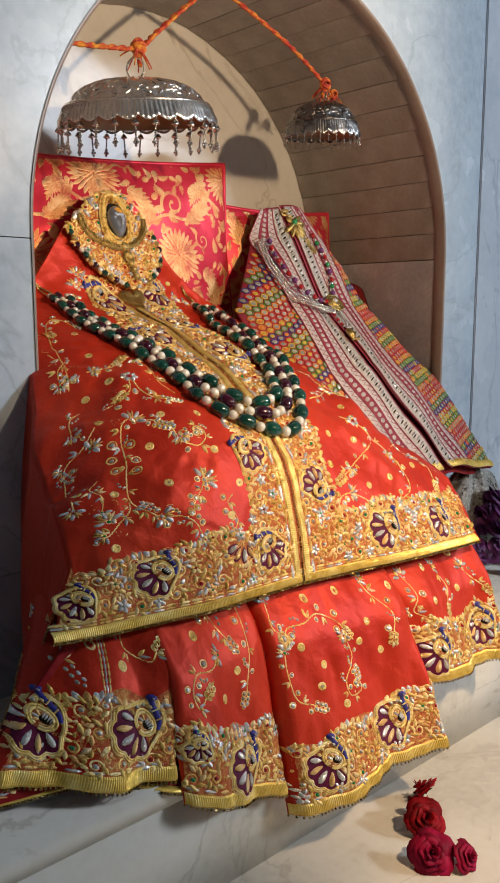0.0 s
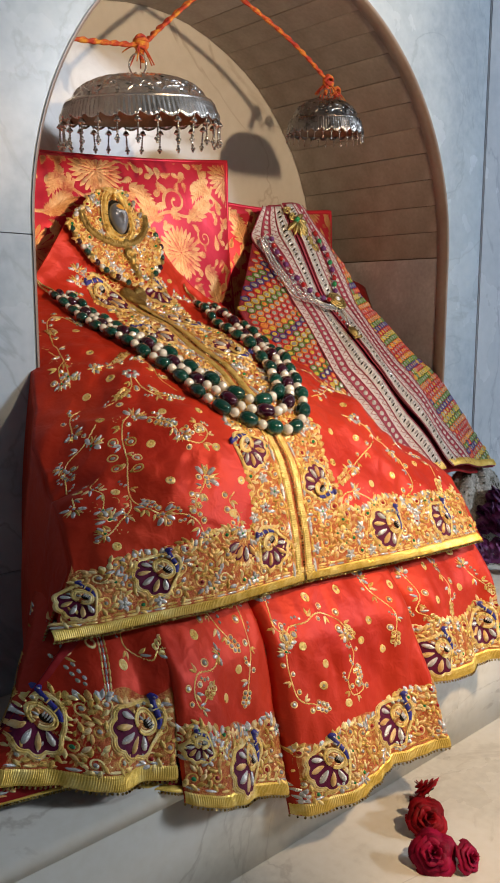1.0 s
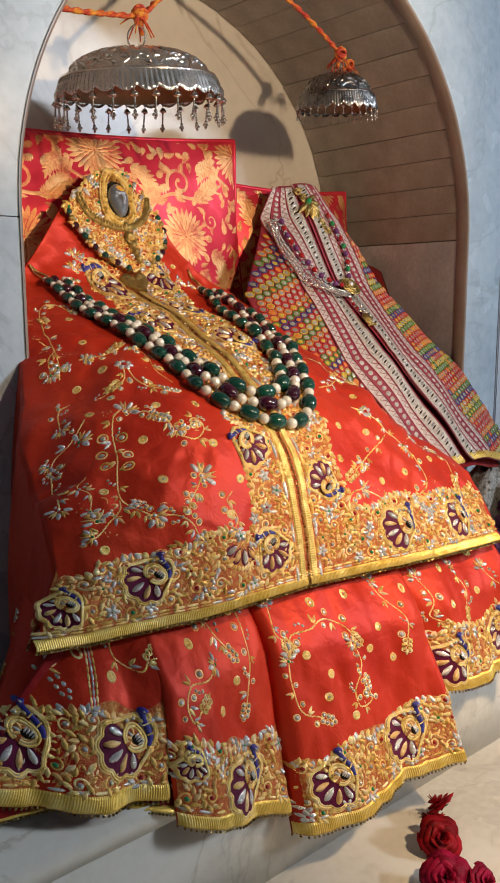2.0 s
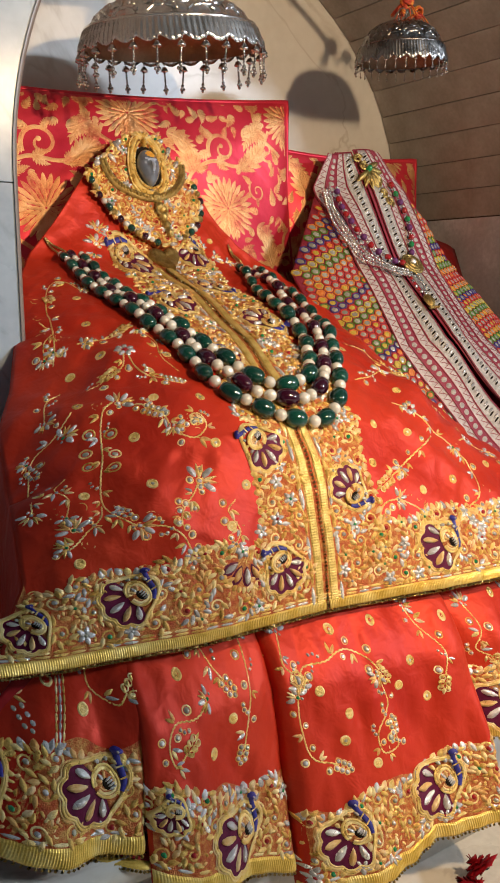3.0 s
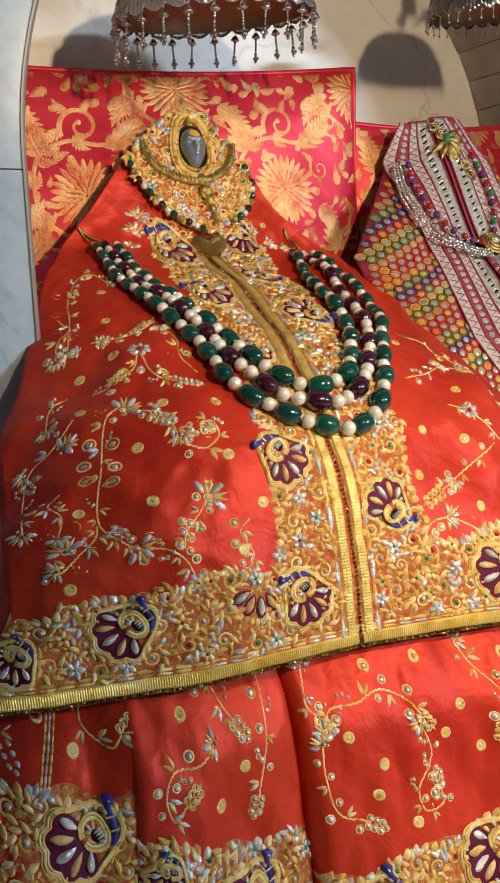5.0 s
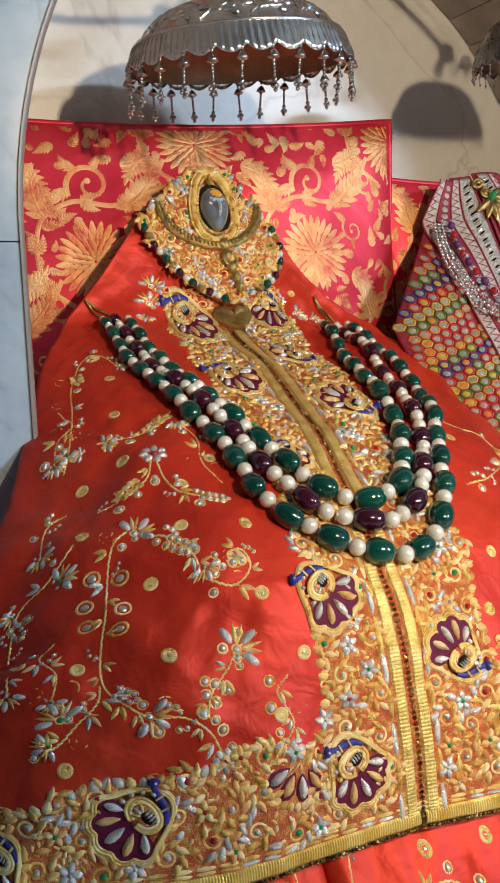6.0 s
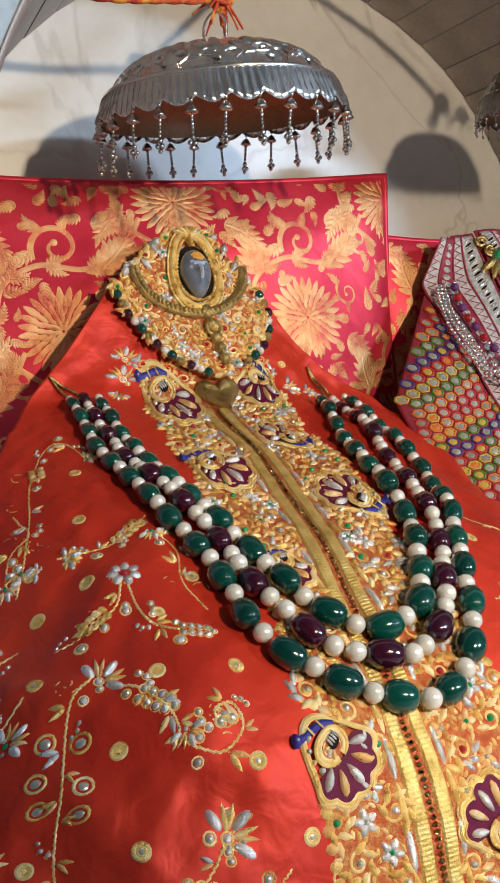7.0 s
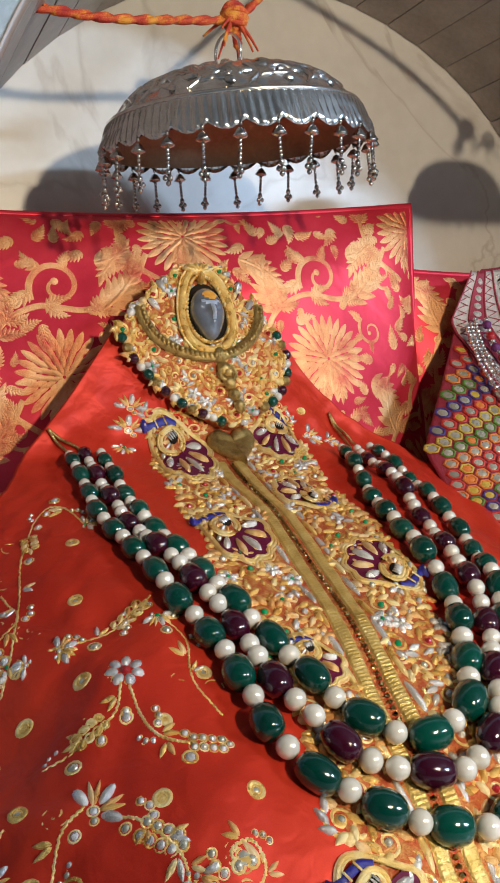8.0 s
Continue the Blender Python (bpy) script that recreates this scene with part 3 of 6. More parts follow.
    e.dome(tip, 0, 0.035 * s, 0.035 * s, 0.0022, SILVER, 0, 6, 0.0062)
    for q in (8, 14):
        e.cord([(neck[q][0] + w * 0.1 * s * math.cos(ang), neck[q][1] + w * 0.1 * s * math.sin(ang)) for w in (-1, 0, 1)], 0.0007, GOLD, 0.0052)
    return e.place("peacock_neck", fn, parent, "royal blue thread neck and head")


def berry(e, o, r, m=None):
    """A small round stitch in a gold ring."""
    e.ring(o, r, r * 0.24, GOLD, 10, 0.0004)
    e.dome(o, 0, r * 0.8, r * 0.8, 0.0026, rng.choice((SILVER, SILVER, MIRROR)) if m is None else m, 0, 8)


def sprig(e, c, ang, s, m=GOLD, pairs=3):
    """A chain of berries or of split leaves in pairs, ending in one."""
    for i in range(pairs + 1):
        o = (c[0] + i * 0.62 * s * math.cos(ang), c[1] + i * 0.62 * s * math.sin(ang))
        for d in (-1.15, 1.15):
            q = (o[0] + 0.42 * s * math.cos(ang + d), o[1] + 0.42 * s * math.sin(ang + d))
            if m == SILVER:
                berry(e, q, 0.33 * s)
            else:
                e.dome(q, ang + 0.6 * d, 0.46 * s, 0.20 * s, 0.0026, rng.choice((GOLD, GOLD, ORANGE)), 0.6, 8)
                e.ring((q[0] + 0.1 * s * math.cos(ang), q[1] + 0.1 * s * math.sin(ang)), 0.30 * s, 0.0006, GOLD, 9, 0.0016)
    o = (c[0] + (pairs + 1) * 0.62 * s * math.cos(ang), c[1] + (pairs + 1) * 0.62 * s * math.sin(ang))
    if m == SILVER:
        berry(e, o, 0.30 * s)
    else:
        e.dome(o, ang, 0.5 * s, 0.2 * s, 0.0024, m, 0.8, 8)


def fan_spray(e, c, ang, s):
    """Long silver and split gold leaves spread from one root, with small stones."""
    s = 0.86 * s
    for i, d in enumerate((-1.5, -0.8, -0.1, 0.6, 1.3)):
        if i % 2:
            for t in (-0.16, 0.16):
                q = (c[0] + 0.52 * s * math.cos(ang + d + t), c[1] + 0.52 * s * math.sin(ang + d + t))
                e.dome(q, ang + d + 1.4 * t, 0.42 * s, 0.10 * s, 0.0030, rng.choice((GOLD, ORANGE)), 0.7, 8)
        else:
            q = (c[0] + 0.58 * s * math.cos(ang + d), c[1] + 0.58 * s * math.sin(ang + d))
            e.dome(q, ang + d, 0.36 * s, 0.17 * s, 0.0036, SILVER, 0.1, 10)
            e.ring(q, 0.20 * s, 0.0005, GOLD, 9)
    berry(e, c, 0.17 * s, GREEN if rng.random() < 0.35 else SILVER)
    berry(e, (c[0] - 0.32 * s * math.cos(ang + 0.7), c[1] - 0.32 * s * math.sin(ang + 0.7)), 0.13 * s)


def blossom(e, c, r, m=SILVER, heart=RED):
    for i in range(7):
        a = 2 * math.pi * i / 7 + 0.3
        q = (c[0] + 0.62 * r * math.cos(a), c[1] + 0.62 * r * math.sin(a))
        e.dome(q, a, 0.36 * r, 0.27 * r, 0.0026, m, 0, 8)
        e.ring(q, 0.33 * r, 0.0006, GOLD, 8)
    e.dome(c, 0, 0.26 * r, 0.26 * r, 0.0032, heart, 0, 8)


def coin(e, c, r=0.0057):
    """A small gold-ringed sequin."""
    e.ring(c, r * 0.70, r * 0.30, GOLD, 14)
    e.ring(c, r * 0.40, r * 0.14, GOLD, 10, 0.0006)
    e.dome(c, 0, r * 0.46, r * 0.46, 0.0012, MIRROR if rng.random() < 0.6 else GOLD, 0, 8)


def leafed_stem(e, pts, r=0.0010, leaves=True):
    """A laid rope stem with short curled side stems that end in sequins, berries or small leaves."""
    l = smooth_line(pts, 8)
    rope = np.array([(p[0] + 0.0003 * (-1) ** i, p[1] + 0.0003 * (-1) ** (i // 2)) for i, p in enumerate(smooth_line(l[::2], 5))])
    e.cord(rope, r * 1.0, GOLD, high=1.3)
    if leaves:
        side = 1
        for q in range(3, len(l) - 2, 3):
            d = l[q + 1] - l[q - 1]
            side = -side
            a0 = math.atan2(d[1], d[0])
            a = a0 + side * rng.uniform(0.8, 1.3)
            s = rng.uniform(0.0058, 0.0088)
            o = (l[q][0] + 1.15 * s * math.cos(a), l[q][1] + 1.15 * s * math.sin(a))
            kind = rng.random()
            if kind < 0.12:
                e.curl((l[q][0] + 1.5 * s * math.cos(a), l[q][1] + 1.5 * s * math.sin(a)), a + 3.1, s * 1.2, 0.0008, GOLD, 1.4, side)
            elif kind < 0.45:
                e.cord(smooth_line([tuple(l[q]), (l[q][0] + 0.7 * s * math.cos(a0 + side * 0.4), l[q][1] + 0.7 * s * math.sin(a0 + side * 0.4)), o], 4), 0.0006, GOLD)
                berry(e, o, s * 0.46)
            elif kind < 0.8:
                for t in (-0.3, 0.3):
                    e.dome((l[q][0] + s * math.cos(a + t), l[q][1] + s * math.sin(a + t)), a + 1.2 * t, s * 0.75, s * 0.26, 0.0024, rng.choice((GOLD, GOLD, ORANGE, SILVER)), 0.7, 8)
            else:
                for t in (-0.5, 0.1, 0.7):
                    berry(e, (l[q][0] + 1.1 * s * math.cos(a + t), l[q][1] + 1.1 * s * math.sin(a + t)), s * 0.30)


def fill(e, inside, box4, count, keep=(), size=(0.0035, 0.0085)):
    """Dense border work: large curls with leaves first, then flowers, then leaves and stones in the gaps."""
    x0, x1, v0, v1 = box4
    cells = {}

    def free(c, d):
        if not inside(*c) or any((c[0] - k[0]) ** 2 + (c[1] - k[1]) ** 2 < k[2] ** 2 for k in keep):
            return False
        gx, gy = int(c[0] / 0.01), int(c[1] / 0.01)
        for a in (-2, -1, 0, 1, 2):
            for b in (-2, -1, 0, 1, 2):
                for o in cells.get((gx + a, gy + b), ()):
                    if math.dist(o[:2], c) < 0.5 * (d + o[2]):
                        return False
        cells.setdefault((gx, gy), []).append((c[0], c[1], d))
        return True

    k = size[1] / 0.0085
    for stage, (tries, d) in enumerate(((count // 5, 0.0212 * k), (count // 4, 0.0125 * k), (count, 0.0068 * k), (int(3.2 * count), 0.0038 * k))):
        for _ in range(tries):
            c = (rng.uniform(x0, x1), rng.uniform(v0, v1))
            if not free(c, d):
                continue
            a = rng.uniform(0, 6.28)
            if stage == 0:
                # a scroll of double gold cord with leaves breaking from it
                hand = rng.choice((-1, 1))
                e.curl(c, a, 0.0108 * k, 0.0015, GOLD, 1.7, hand)
                e.curl(c, a + 0.15, 0.0088 * k, 0.0008, ORANGE, 1.2, hand)
                leaf = rng.choice((GOLD, ORANGE, SILVER))
                for w in (0.1, 0.8, 1.5, 2.3, 3.2, 4.2):
                    b = a + hand * w
                    r = 0.0112 * k * (1 - 0.06 * w)
                    e.dome((c[0] + r * math.cos(b), c[1] + r * math.sin(b)), b - 0.7 * hand, 0.0058 * k, 0.0027 * k, 0.0034, leaf if w < 2 else GOLD, 0.75, 8)
                e.dome(c, 0, 0.0026, 0.0026, 0.0038, rng.choice((MIRROR, RED, GREEN, SILVER)), 0, 8)
                e.ring(c, 0.0034, 0.0007, GOLD, 9)
            elif stage == 1:
                m = rng.choice((GOLD, ORANGE, SILVER, SILVER))
                for n in range(5):
                    b = a + (6.28 / 5) * n
                    e.dome((c[0] + 0.0046 * k * math.cos(b), c[1] + 0.0046 * k * math.sin(b)), b, 0.0044 * k, 0.0028 * k, 0.0036, m, 0.4, 8)
                e.ring(c, 0.0075 * k, 0.0006, GOLD, 12)
                e.dome(c, 0, 0.0019, 0.0019, 0.0042, rng.choice((GREEN, GREEN, RED, MIRROR, SILVER)), 0, 7)
            elif stage == 2:
                if rng.random() < 0.45:
                    e.curl(c, a, 0.0046 * k, 0.0012, GOLD, 1.3, rng.choice((-1, 1)))
                    continue
                e.dome(c, a, 0.0062 * k, 0.0030 * k, rng.uniform(0.0024, 0.0042), rng.choice((GOLD, GOLD, ORANGE, ORANGE, SILVER)), 0.7, 8)
            else:
                e.dome(c, a, 0.0034 * k, 0.0018 * k, 0.0022, rng.choice((GOLD, GOLD, ORANGE)), 0.5, 6)


# -- jacket: ground of the borders --
def centre(v):
    return np.interp(v, CENTRE_V, CENTRE_X)


def left_border(v):
    return np.interp(v, [0, 0.08, 0.14, 0.19, 0.32, 0.39, 0.49, 0.60, 0.69], [0.66, 0.668, 0.678, 0.686, 0.700, 0.706, 0.714, 0.722, 0.730]) + 0.003 * np.sin(70 * v)


def right_border(v):
    return np.interp(v, [0, 0.05, 0.13, 0.20, 0.32, 0.40, 0.50, 0.60, 0.69], [0.815, 0.818, 0.820, 0.824, 0.832, 0.845, 0.858, 0.868, 0.872]) + 0.003 * np.sin(66 * v + 1)


def hem_top(x):
    return 0.084 + 0.005 * np.sin(64 * x) + 0.004 * np.sin(23 * x)


def hem_x(u):
    return 0.416 + (1.086 - 0.416) * u


sheet("left_band", lambda u, v: jacket_at(left_border(v) + (centre(v) - 0.0006 - left_border(v)) * u, v, 0.0011), np.linspace(0, 1, 24), np.linspace(0.02, 0.67, 150), M_ZARI, jacket, "gold and orange zari band", 0)
sheet("right_band", lambda u, v: jacket_at(centre(v) + 0.0006 + (right_border(v) - centre(v) - 0.0006) * u, v, 0.0011), np.linspace(0, 1, 24), np.linspace(0.02, 0.67, 150), M_ZARI, jacket, "gold and orange zari band", 0)
sheet("hem_band", lambda u, w: jacket_at(np.maximum(hem_x(u), 0.417 + 0.42 * (0.013 + 0.071 * w)), 0.013 + w * (hem_top(hem_x(u)) - 0.013), 0.0012), np.linspace(0, 1, 240), np.linspace(0, 1, 16), M_ZARI, jacket, "gold and orange zari hem band", 0)


def ribbed(fn, n, rib=0.0006, across=((0, 0.0008), (0.15, 0.0022), (0.5, 0.0026), (0.85, 0.0022), (1, 0.0008))):
    """A ribbed ribbon: fn(s, w, h), s along, w across; the ribs run across it."""
    v = []
    for i in range(n):
        for w, h in across:
            v.append(fn(i / (n - 1), w, h + (rib if i % 2 else 0.0)))
    return v, grid_faces(len(across), n)


def bead_row(name, places, r, material, parent, label=""):
    """A fringe of tiny beads, too many to count."""
    v, f = [], []
    for p in places:
        k = len(v)
        v += [(p[0] + r, p[1], p[2]), (p[0] - r, p[1], p[2]), (p[0], p[1] + r, p[2]), (p[0], p[1] - r, p[2]), (p[0], p[1], p[2] + r), (p[0], p[1], p[2] - r)]
        for a in (0, 1):
            for b in (2, 3):
                for c in (4, 5):
                    f.append((k + a, k + b, k + c))
    ob = pydata(name, v, f, material, parent, label)
    ob["kind"] = "stuff"
    return ob


for lo, hi, n in ((0.0, 0.486, 330), (0.493, 1.0, 345)):
    def trim(s, w, h, lo=lo, hi=hi):
        return jacket_at(hem_x(lo + (hi - lo) * s), 0.0145 * w, h)
    v, f = ribbed(trim, n)
    pydata("hem_trim", v, f, M_TRIM, jacket, "ribbed gold trim", None, False)
    bead_row("bead_fringe", [np.array(jacket_at(hem_x(lo + (hi - lo) * s), 0, 0.001)) + (0, 0, -0.002) for s in np.linspace(0, 1, int(n / 2.6))], 0.0021, M_BEADGOLD, jacket, "row of small antique gold beads")
bead_row("bead_fringe", SIDE_BEADS, 0.0022, M_BEADGOLD, jacket, "row of small antique gold beads")
for side in (-1, 1):
    def ribbon(s, w, h, side=side):
        vv = 0.004 + 0.60 * s
        return jacket_at(centre(vv) + side * (0.0036 + 0.0105 * w), vv, h)
    v, f = ribbed(ribbon, 420, 0.0003)
    pydata("front_ribbon", v, f, M_RIBBON, jacket, "ribbed dull gold ribbon beside the front opening", None, False)
    e = Stitch(THREADS)
    vv = 0.02
    odd = 0
    while vv < 0.62:
        e.dome((centre(vv) + side * 0.0178, vv), math.pi / 2, 0.0145, 0.0026, 0.0030, SILVER if odd % 2 == 0 else GOLD, 0, 10)
        odd += 1
        vv += 0.026
    for off in (0.0150, 0.0208):
        e.cord([(centre(q) + side * off, q) for q in np.arange(0.02, 0.62, 0.004)], 0.0008, GOLD, high=1.5)
    e.place("silver_strip", jacket_at, jacket, "silver laid strip", "stuff")
bead_row("bead_chain", [jacket_at(centre(v) + 0.001 * math.sin(9e3 * v), v, 0.0022) for v in np.arange(0.0, 0.60, 0.0042)], 0.0021, M_BEADGOLD, jacket, "chain of dark gold beads along the opening")

e = Stitch(THREADS)
for v0 in (0.0168, 0.0208):
    for i in range(44):
        u = (i + 0.5) / 44
        e.dome((hem_x(u), v0), 0.0, 0.0082, 0.0021, 0.0024, (SILVER if (i // 2) % 3 == 0 else GOLD) if v0 < 0.018 else GOLD, 0, 8)
e.place("hem_piping", jacket_at, jacket, "gold and silver piping above the trim", "stuff")

PEACOCKS = [((0.534, 0.058), (0.564, 0.076), 0.029), ((0.692, 0.058), (0.679, 0.090), 0.029), ((0.694, 0.184), (0.674, 0.214), 0.028),
            ((0.788, 0.127), (0.804, 0.097), 0.028), ((0.896, 0.052), (0.932, 0.066), 0.032), ((1.018, 0.046), (1.050, 0.060), 0.030),
            ((0.447, 0.042), (0.462, 0.060), 0.022), ((0.748, 0.630), (0.738, 0.652), 0.033), ((0.737, 0.468), (0.722, 0.496), 0.030),
            ((0.826, 0.398), (0.843, 0.376), 0.029), ((0.826, 0.522), (0.842, 0.500), 0.024), ((0.725, 0.322), (0.722, 0.350), 0.021), ((0.850, 0.640), (0.862, 0.662), 0.025)]
KEEP = [(c[0], c[1], 0.92 * s) for c, h, s in PEACOCKS] + [(0.642, 0.060, 0.02)]
for c, h, s in PEACOCKS:
    tall = float(np.interp(c[1], [0.25, 0.40, 0.47, 0.63], [1.0, 1.3, 1.4, 2.0]))
    peacock(c, h, s, lambda x, v, hh: jacket_at(x, c[1] + (v - c[1]) * tall, hh), jacket)
e = Stitch(THREADS)
for a in (-2.7, -2.15, -1.6, -1.05):
    e.drop((0.648, 0.078), a, 0.031, 0.0095, PURPLE, GOLD)
    e.dome((0.648 + 0.019 * math.cos(a), 0.078 + 0.019 * math.sin(a)), a + math.pi, 0.0085, 0.0034, 0.004, SILVER if a in (-2.7, -1.6) else ORANGE, 0.7, 8, 0.001)
for q in np.linspace(-2.9, -0.8, 12):
    e.dome((0.648 + 0.029 * math.cos(q), 0.075 + 0.029 * math.sin(q)), q, 0.004, 0.003, 0.0026, GOLD, 0, 8)
e.place("half_fan_motif", jacket_at, jacket, "small maroon fan with silver drops")
e = Stitch(THREADS)
fill(e, lambda x, v: left_border(v) < x < centre(v) - 0.022, (0.65, 0.80, 0.03, 0.69), 12000, KEEP)
fill(e, lambda x, v: centre(v) + 0.022 < x < right_border(v), (0.75, 0.89, 0.03, 0.69), 12000, KEEP)
e.place("front_border_work", jacket_at, jacket, "padded gold, orange and silver border work", "stuff")
e = Stitch(THREADS)
fill(e, lambda x, v: v < hem_top(x) and x > 0.422 + 0.42 * v and not (left_border(v) < x < right_border(v)), (0.42, 1.08, 0.025, 0.09), 13000, KEEP)
for u in np.linspace(0, 1, 90):
    x = hem_x(u)
    if 0.455 < x < 0.66 or x > 0.822:
        e.dome((x, hem_top(x)), 1.57 + rng.uniform(-0.6, 0.6), 0.0055, 0.0038, 0.0026, rng.choice((GOLD, ORANGE, SILVER)), 0.4, 8)
for v in np.linspace(0.09, 0.66, 60):
    for x in (left_border(v), right_border(v)):
        e.dome((x, v), rng.uniform(-0.5, 0.5), 0.0050, 0.0040, 0.0026, rng.choice((GOLD, ORANGE)), 0.3, 8)
e.place("hem_border_work", jacket_at, jacket, "padded gold, orange and silver hem work", "stuff")

# -- jacket: vines over the open silk --
VINES = {
    "a": [(0.606, 0.336), (0.598, 0.32), (0.578, 0.31), (0.556, 0.308)],
    "b": [(0.61, 0.332), (0.612, 0.304), (0.620, 0.292), (0.632, 0.284)],
    "c": [(0.57, 0.276), (0.556, 0.266), (0.546, 0.236), (0.536, 0.198), (0.53, 0.166), (0.532, 0.15), (0.542, 0.136), (0.554, 0.126), (0.574, 0.122), (0.588, 0.11), (0.596, 0.092)],
    "d": [(0.528, 0.156), (0.524, 0.144), (0.51, 0.13), (0.494, 0.116), (0.484, 0.116)],
    "e": [(0.578, 0.266), (0.594, 0.254), (0.606, 0.232), (0.608, 0.216), (0.626, 0.204), (0.642, 0.214), (0.64, 0.228), (0.628, 0.226), (0.63, 0.216)],
    "f": [(0.634, 0.168), (0.618, 0.16), (0.608, 0.148), (0.594, 0.134), (0.588, 0.12)],
    "g": [(0.576, 0.388), (0.594, 0.385), (0.620, 0.390), (0.648, 0.408)],
    "h": [(0.632, 0.515), (0.62, 0.546), (0.602, 0.545), (0.58, 0.494), (0.570, 0.448), (0.556, 0.40), (0.545, 0.372)],
    "i": [(0.532, 0.285), (0.510, 0.268), (0.490, 0.258), (0.478, 0.222), (0.470, 0.164)],
}
VINES_RIGHT = {
    "p": [(0.930, 0.372), (0.966, 0.340), (0.995, 0.315), (1.016, 0.280), (1.040, 0.248)],
    "q": [(0.872, 0.262), (0.900, 0.268), (0.940, 0.290), (0.975, 0.296)],
    "r": [(0.905, 0.224), (0.928, 0.214), (0.948, 0.182), (0.978, 0.156), (0.992, 0.126), (0.982, 0.096), (0.960, 0.084)],
    "s": [(0.942, 0.172), (0.905, 0.155), (0.870, 0.140), (0.852, 0.132)],
    "t": [(1.000, 0.165), (1.035, 0.170), (1.062, 0.150), (1.062, 0.122), (1.055, 0.100)],
    "u": [(0.818, 0.090), (0.830, 0.104), (0.852, 0.106), (0.874, 0.096), (0.885, 0.086)],
}
for key in "abcdefghi":
    e = Stitch(THREADS)
    leafed_stem(e, VINES[key], 0.0011)
    if key == "a":
        blossom(e, (0.611, 0.344), 0.0125)
        sprig(e, (0.592, 0.318), 3.5, 0.008, GOLD, 3)
    if key == "b":
        sprig(e, (0.630, 0.286), -0.3, 0.0085, SILVER, 3)
        coin(e, (0.622, 0.305), 0.005)
    if key == "c":
        fan_spray(e, (0.574, 0.272), 0.7, 0.021)
        for p in ((0.538, 0.248), (0.556, 0.240), (0.529, 0.228), (0.552, 0.214), (0.527, 0.210), (0.546, 0.196)):
            e.ring(p, 0.0055, 0.0014, GOLD)
            e.dome(p, 0, 0.0038, 0.0038, 0.0015, MIRROR, 0, 8)
        fan_spray(e, (0.553, 0.127), -0.6, 0.020)
        blossom(e, (0.596, 0.088), 0.010)
        sprig(e, (0.536, 0.150), -0.7, 0.008, SILVER, 2)
    if key == "d":
        fan_spray(e, (0.500, 0.136), 2.0, 0.022)
        fan_spray(e, (0.490, 0.118), 3.6, 0.015)
    if key == "e":
        sprig(e, (0.592, 0.252), -0.8, 0.009, SILVER, 3)
        fan_spray(e, (0.610, 0.222), -1.3, 0.014)
        e.dome((0.6335, 0.2215), 0, 0.004, 0.004, 0.002, MIRROR, 0, 8)
    if key == "f":
        fan_spray(e, (0.618, 0.160), 0.7, 0.024)
        for p in ((0.598, 0.140), (0.590, 0.134), (0.596, 0.128), (0.586, 0.124), (0.606, 0.134)):
            e.ring(p, 0.0040, 0.0010, GOLD, 10)
            e.dome(p, 0, 0.0033, 0.0033, 0.0015, MIRROR, 0, 8)
    if key == "g":
        fan_spray(e, (0.582, 0.384), 0.2, 0.015)
        sprig(e, (0.620, 0.390), 0.5, 0.010, GOLD, 3)
        fan_spray(e, (0.562, 0.384), 3.0, 0.012)
    if key == "h":
        fan_spray(e, (0.632, 0.515), 0.3, 0.013)
        sprig(e, (0.590, 0.520), 4.6, 0.009, GOLD, 3)
        fan_spray(e, (0.552, 0.392), 4.4, 0.014)
    if key == "i":
        fan_spray(e, (0.518, 0.262), 0.4, 0.018)
        fan_spray(e, (0.484, 0.255), 3.6, 0.014)
        fan_spray(e, (0.470, 0.165), 4.6, 0.016)
        sprig(e, (0.484, 0.245), -1.4, 0.008, SILVER, 2)
    e.place("vine", jacket_at, jacket)
VINES_LEFT = {
    "j": [(0.655, 0.300), (0.648, 0.330), (0.655, 0.360), (0.645, 0.385)],
    "k": [(0.505, 0.205), (0.494, 0.190), (0.502, 0.172), (0.496, 0.152)],
    "l": [(0.560, 0.460), (0.566, 0.430), (0.548, 0.410), (0.540, 0.385)],
    "m": [(0.650, 0.135), (0.640, 0.125), (0.648, 0.105), (0.640, 0.092)],
    "n": [(0.540, 0.330), (0.520, 0.320), (0.510, 0.295)],
}
for key in sorted(VINES_LEFT):
    e = Stitch(THREADS)
    leafed_stem(e, VINES_LEFT[key], 0.0010)
    fan_spray(e, VINES_LEFT[key][-1], -1.4, 0.014)
    e.place("vine", jacket_at, jacket)
for key in sorted(VINES_RIGHT):
    e = Stitch(THREADS)
    pts = VINES_RIGHT[key]
    leafed_stem(e, pts, 0.0012)
    q = pts[len(pts) // 2]
    d = math.atan2(pts[-1][1] - pts[-2][1], pts[-1][0] - pts[-2][0])
    sprig(e, pts[-1], d, 0.010, GOLD, 3)
    fan_spray(e, q, d + 1.0, 0.017)
    if key in "rt":
        blossom(e, pts[1], 0.0115)
    e.place("vine", jacket_at, jacket)
COINS = [(0.498, 0.10), (0.572, 0.166), (0.64, 0.11), (0.652, 0.25), (0.644, 0.194), (0.574, 0.226), (0.606, 0.262), (0.516, 0.172), (0.588, 0.352), (0.656, 0.332),
         (0.554, 0.345), (0.48, 0.19), (0.616, 0.49), (0.603, 0.428), (0.54, 0.29), (0.666, 0.148), (0.892, 0.680)]
